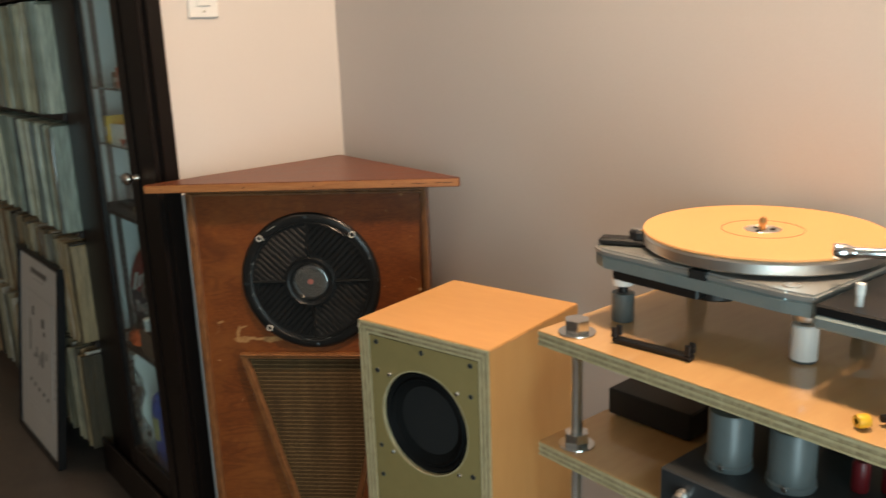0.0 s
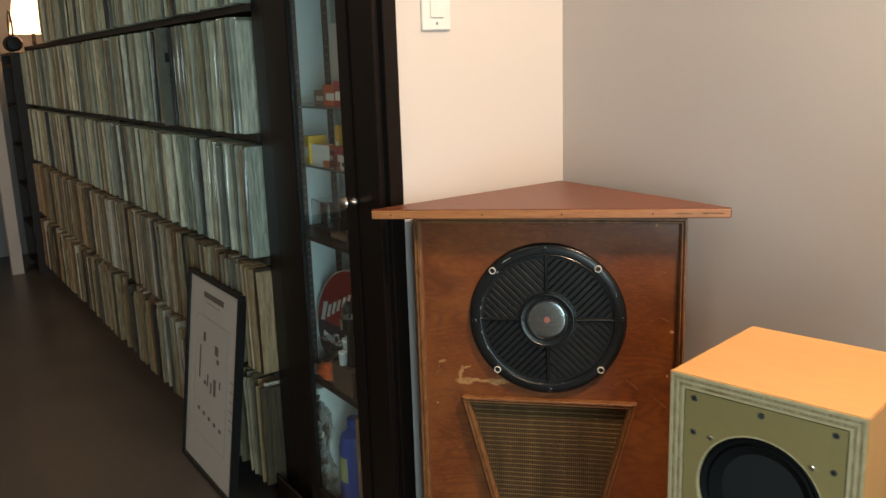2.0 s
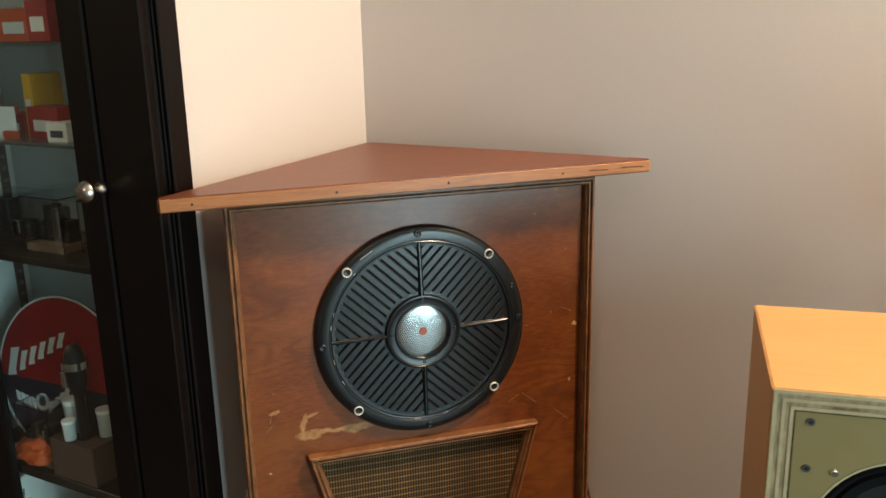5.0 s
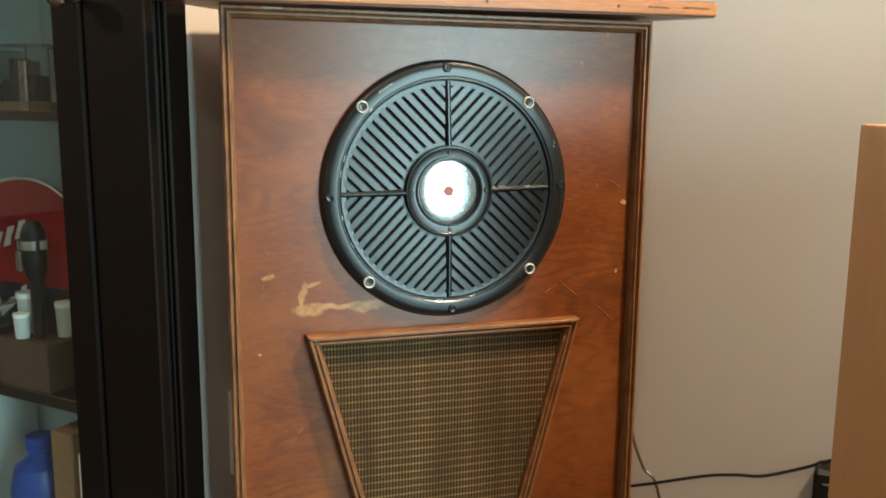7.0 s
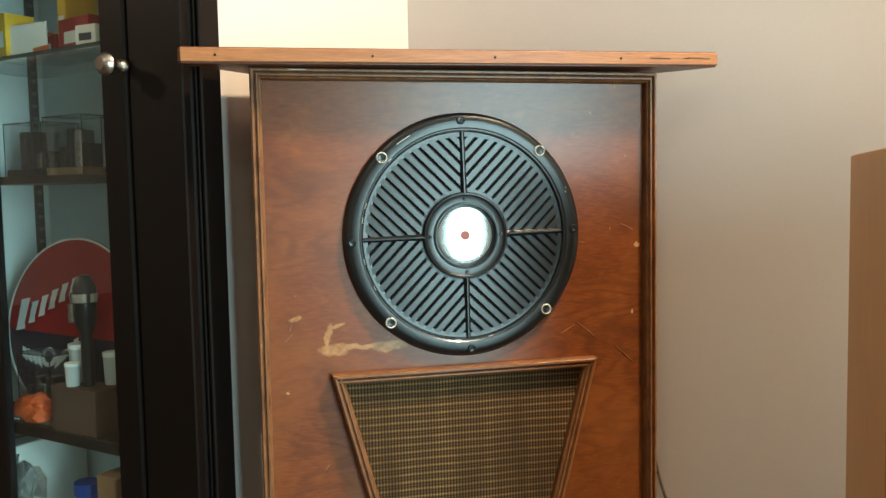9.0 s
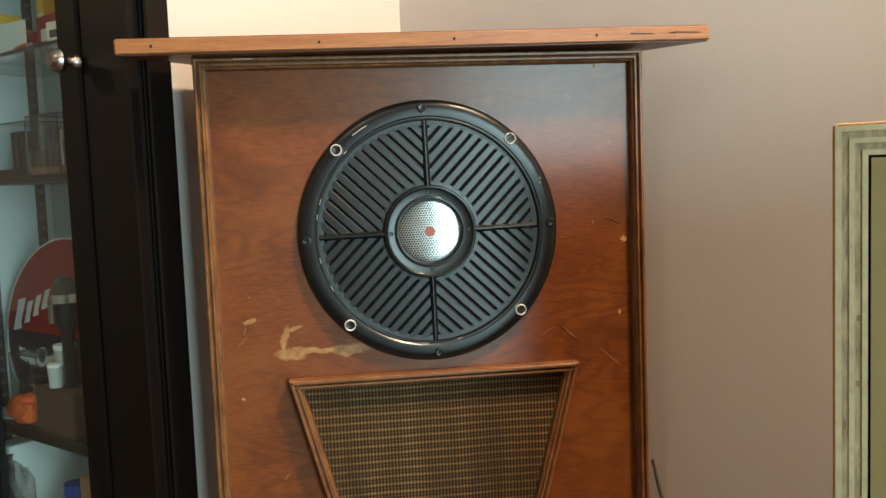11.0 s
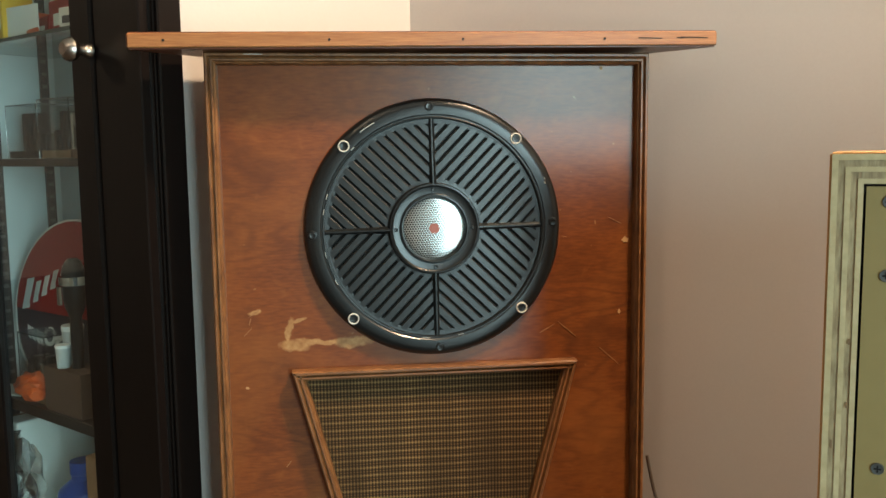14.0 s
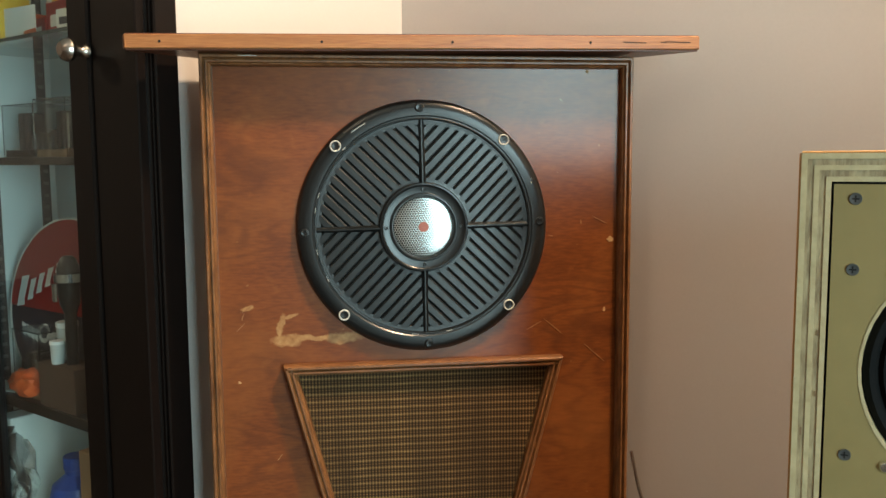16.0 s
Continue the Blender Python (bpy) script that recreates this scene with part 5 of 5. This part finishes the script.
    # armboard with tonearm
    ab = part("armboard", cuboid(1.2095, 1.42, -0.064, 0.25, 1.006, 1.018, 0.002), M_BLACKP, t, "dark armboard")
    part("armboard_rim", cuboid(1.2095, 1.42, -0.066, 0.25, 0.990, 1.0058, 0.003), M_DECKSIDE, ab)
    part("rest_post", lathe([(0, 1.0162), (0.004, 1.0162), (0.0042, 1.028), (0.005, 1.03), (0.005, 1.042), (0, 1.043)], 16, m=pose(1.246, -0.038, 0.0018)), M_WHITE, ab, "small white rest post")
    arm = part("tonearm", tube([(1.212, -0.002, 1.066), (1.255, 0.022, 1.067), (1.30, 0.065, 1.069), (1.32, 0.11, 1.070), (1.325, 0.17, 1.070)], 0.0062, 14), M_SILVER, t, "polished metal tonearm", smooth=True)
    part("collar", lathe([(0.0050, -0.012), (0.0086, -0.012), (0.0094, -0.010), (0.0094, 0.002), (0.0078, 0.005), (0.0066, 0.010), (0.0062, 0.014)], 24, m=pose(1.209, -0.004, 1.066, 0, 90, 30)), M_SILVER, arm, "bright socket collar", smooth=True)
    part("socket", rod(0.0049, -0.0115, 0.0, 14, m=pose(1.209, -0.004, 1.066, 0, 90, 30)), M_HOLE, arm)
    part("pivot", rod(0.014, 1.0162, 1.08, 24, m=pose(1.325, 0.17, 0)), M_ALU, t)
    # motor under the deck, feet
    part("motor", rod(0.036, 0.970, 0.9962, 32, m=pose(1.03, 0.02, 0)), M_BLACKP, t, "black motor can", smooth=True)
    part("motor", rod(0.03, 0.972, 0.9962, 32, m=pose(1.11, 0.05, 0)), M_BLACKP, t, smooth=True)
    part("under_tray", cuboid(0.90, 1.04, -0.035, 0.10, 0.976, 0.9962, 0.002), M_BLACKP, t)
    for x, y in ((0.902, -0.012), (1.155, 0.026), (0.902, 0.17), (1.155, 0.19)):
        white = x > 1.0 and y < 0.1
        ft = part("foot", lathe([(0, 0.9102), (0.0150, 0.9102), (0.0160, 0.912), (0.0160, 0.9135 if white else 0.952), (0, 0.9135 if white else 0.952)], 28, m=pose(x, y, 0)), M_GREY, t, "grey cylindrical foot" if not white else "metal cylindrical foot", smooth=True)
        if white:
            part("foot_sleeve", lathe([(0, 0.9137), (0.0165, 0.9137), (0.0165, 0.957), (0.0150, 0.959), (0, 0.959)], 28, m=pose(x, y, 0)), M_WHITE, ft, "white sleeve", smooth=True)
        part("stem", rod(0.007, 0.9522 if not white else 0.9592, 0.9962, 14, m=pose(x, y, 0)), M_BLACKP, ft)
        part("collar", lathe([(0.0072, 0.964), (0.0150, 0.964), (0.0160, 0.966), (0.0160, 0.976), (0.0145, 0.978), (0.0072, 0.978)], 28, m=pose(x, y, 0)), M_ALU if white else M_WHITE, ft, "bright metal collar" if white else "white collar", smooth=True)


turntable()


def fork_bracket():
    f = thing("arm_bracket", S @ pose(0.949, -0.088, 0.9104, 0, 0, 7), "loose black plastic bracket lying on the rack shelf", "bracket")
    part("bar", cuboid(0.0, 0.115, -0.007, 0.007, 0, 0.008, 0.002), M_BLACKP, f)
    for x in (0.004, 0.111):
        for dy in (-0.006, 0.006):
            part("prong", cuboid(x - 0.004, x + 0.004, dy - 0.0025, dy + 0.0025, 0.0082, 0.022, 0.001), M_BLACKP, f)


fork_bracket()


def yellow_plug():
    f = thing("cable_plug", S @ pose(1.293, -0.10, 0.9104), "black cable with a yellow plug on the rack shelf", "cable")
    part("plug", lathe([(0.003, 0.0), (0.0070, 0.0), (0.0076, 0.003), (0.0076, 0.010), (0.0065, 0.013), (0.003, 0.013)], 24, m=pose(0, 0, 0.009, 0, 90, -120)), M_YELLOW, f, "yellow collar", smooth=True)
    part("core", rod(0.0031, -0.003, 0.010, 14, m=pose(0, 0, 0.009, 0, 90, -120)), M_BLACKP, f)
    part("cord", tube([(0.008, 0.014, 0.009), (0.03, 0.05, 0.007), (0.08, 0.09, 0.005), (0.15, 0.12, 0.005)], 0.0045), M_BLACKP, f)


yellow_plug()


def black_unit():
    u = thing("power_supply", S @ pose(0.925, 0.075, 0.7394, 0, 0, 3), "small black electronics box on the lower rack shelf", "electronics box")
    part("case", cuboid(-0.068, 0.075, -0.062, 0.075, 0.004, 0.045, 0.002), M_BLACKP, u)
    part("front_strip", cuboid(-0.0688, -0.0682, -0.055, -0.02, 0.028, 0.032), M_SCREWG, u)
    for x in (-0.055, 0.06):
        for y in (-0.05, 0.06):
            part("foot", rod(0.006, 0, 0.0042, 12, m=pose(x, y, 0)), M_BLACKP, u)


black_unit()


def lower_amplifier():
    u = thing("power_amplifier", S @ pose(1.14, 0.04, 0.4204), "dark metal amplifier box on the third rack shelf", "amplifier")
    part("case", cuboid(-0.20, 0.20, -0.125, 0.13, 0.010, 0.165, 0.003), M_BLACKP, u)
    part("front_plate", cuboid(-0.205, 0.205, -0.1312, -0.1254, 0.008, 0.168, 0.002), M_GREY, u, "grey front plate")
    for x in (-0.16, 0.16):
        part("knob", lathe([(0, 0.018), (0.014, 0.018), (0.016, 0.015), (0.016, 0.0), (0, 0.0)], 24, m=pose(x, -0.1316, 0.085, 90, 0, 0)), M_BLACKP, u, smooth=True)
        for y in (-0.10, 0.10):
            part("foot", rod(0.012, 0, 0.0098, 14, m=pose(x, y, 0)), M_BLACKP, u)


lower_amplifier()

M_DARKRED = mat("dark_red_sleeve", (0.16, 0.010, 0.014), rough=0.35)


def valve_amplifier():
    a = thing("valve_amplifier", S @ pose(0, 0, 0.7394), "grey valve amplifier chassis with transformer cans on the rack", "amplifier")
    ch = part("chassis", cuboid(1.075, 1.46, -0.150, 0.12, 0.004, 0.058, 0.002), mat("dark_grey_chassis", (0.07, 0.075, 0.08), (0.05, 0.055, 0.06), 10.0, rough=0.35, metal=0.6), a)
    for x in (1.09, 1.445):
        for y in (-0.135, 0.105):
            part("foot", rod(0.008, 0, 0.0042, 12, m=pose(x, y, 0)), M_BLACKP, a)
    for x, y in ((1.128, -0.085), (1.203, -0.075), (1.128, 0.06), (1.203, 0.07)):
        c = part("can", lathe([(0, 0.0582), (0.0275, 0.0582), (0.0285, 0.061), (0.0285, 0.066), (0.0265, 0.068), (0.0265, 0.128), (0.025, 0.131), (0, 0.131)], 32, m=pose(x, y, 0)), M_GREY, a, "grey transformer can", smooth=True)
        part("can_screw", rod(0.0035, 0, 0.003, 12, m=pose(x + 0.008, y - 0.0278, 0.066, 90, 0, 0)), M_STEEL, c)
    for k in range(2):
        part("capacitor", lathe([(0, 0.0582), (0.009, 0.0582), (0.010, 0.061), (0.010, 0.092), (0.008, 0.096), (0, 0.096)], 20, m=pose(1.262 + 0.026 * k, -0.03 + 0.02 * k, 0)), M_DARKRED, a, "dark red capacitor", smooth=True)
    for k in range(4):
        part("terminal", lathe([(0, 0), (0.008, 0), (0.008, 0.006), (0.005, 0.008), (0.005, 0.016), (0, 0.016)], 16, m=pose(1.11 + 0.07 * k, -0.1502, 0.035, 90, 0, 0)), M_ALU if k < 1 else mat("brass_terminal", (0.5, 0.32, 0.12), rough=0.3, metal=1.0), ch, "metal terminal", smooth=True)
    for k in range(10):
        part("tag_post", rod(0.0035, 0.0582, 0.082, 10, m=pose(1.33 + 0.02 * (k % 5), -0.12 + 0.03 * (k // 5), 0)), M_KNOB, ch)


valve_amplifier()


# ---- cords and wall outlet ----
def cords():
    c = thing("mains_lead", S @ pose(0, 0, 0), "thin black mains lead running along the grey wall", "cable")
    part("cord_line", tube([(0.12, 0.262, 0.300), (0.185, 0.265, 0.314), (0.284, 0.270, 0.349), (0.33, 0.268, 0.362), (0.368, 0.270, 0.368), (0.419, 0.266, 0.392), (0.459, 0.262, 0.414), (0.50, 0.262, 0.418)], 0.0024), M_BLACKP, c)
    d = thing("antenna_wire", S @ pose(0, 0, 0), "stiff pale wire leaning behind the corner loudspeaker", "wire")
    part("wire_line", tube([(0.172, 0.262, 0.44), (0.184, 0.264, 0.386), (0.200, 0.266, 0.345), (0.227, 0.268, 0.295), (0.27, 0.27, 0.0)], 0.0024), M_KNOB, d)
    e = thing("wall_adapter", S @ pose(0.465, YC - 0.001, 0.33), "black plug-in power adapter on the wall", "adapter")
    part("body", cuboid(-0.03, 0.035, -0.045, 0.0, 0, 0.075, 0.005), M_BLACKP, e)
    part("prong_plate", cuboid(-0.02, 0.025, -0.05, -0.0455, 0.01, 0.06, 0.002), M_BLACKP, e)


cords()
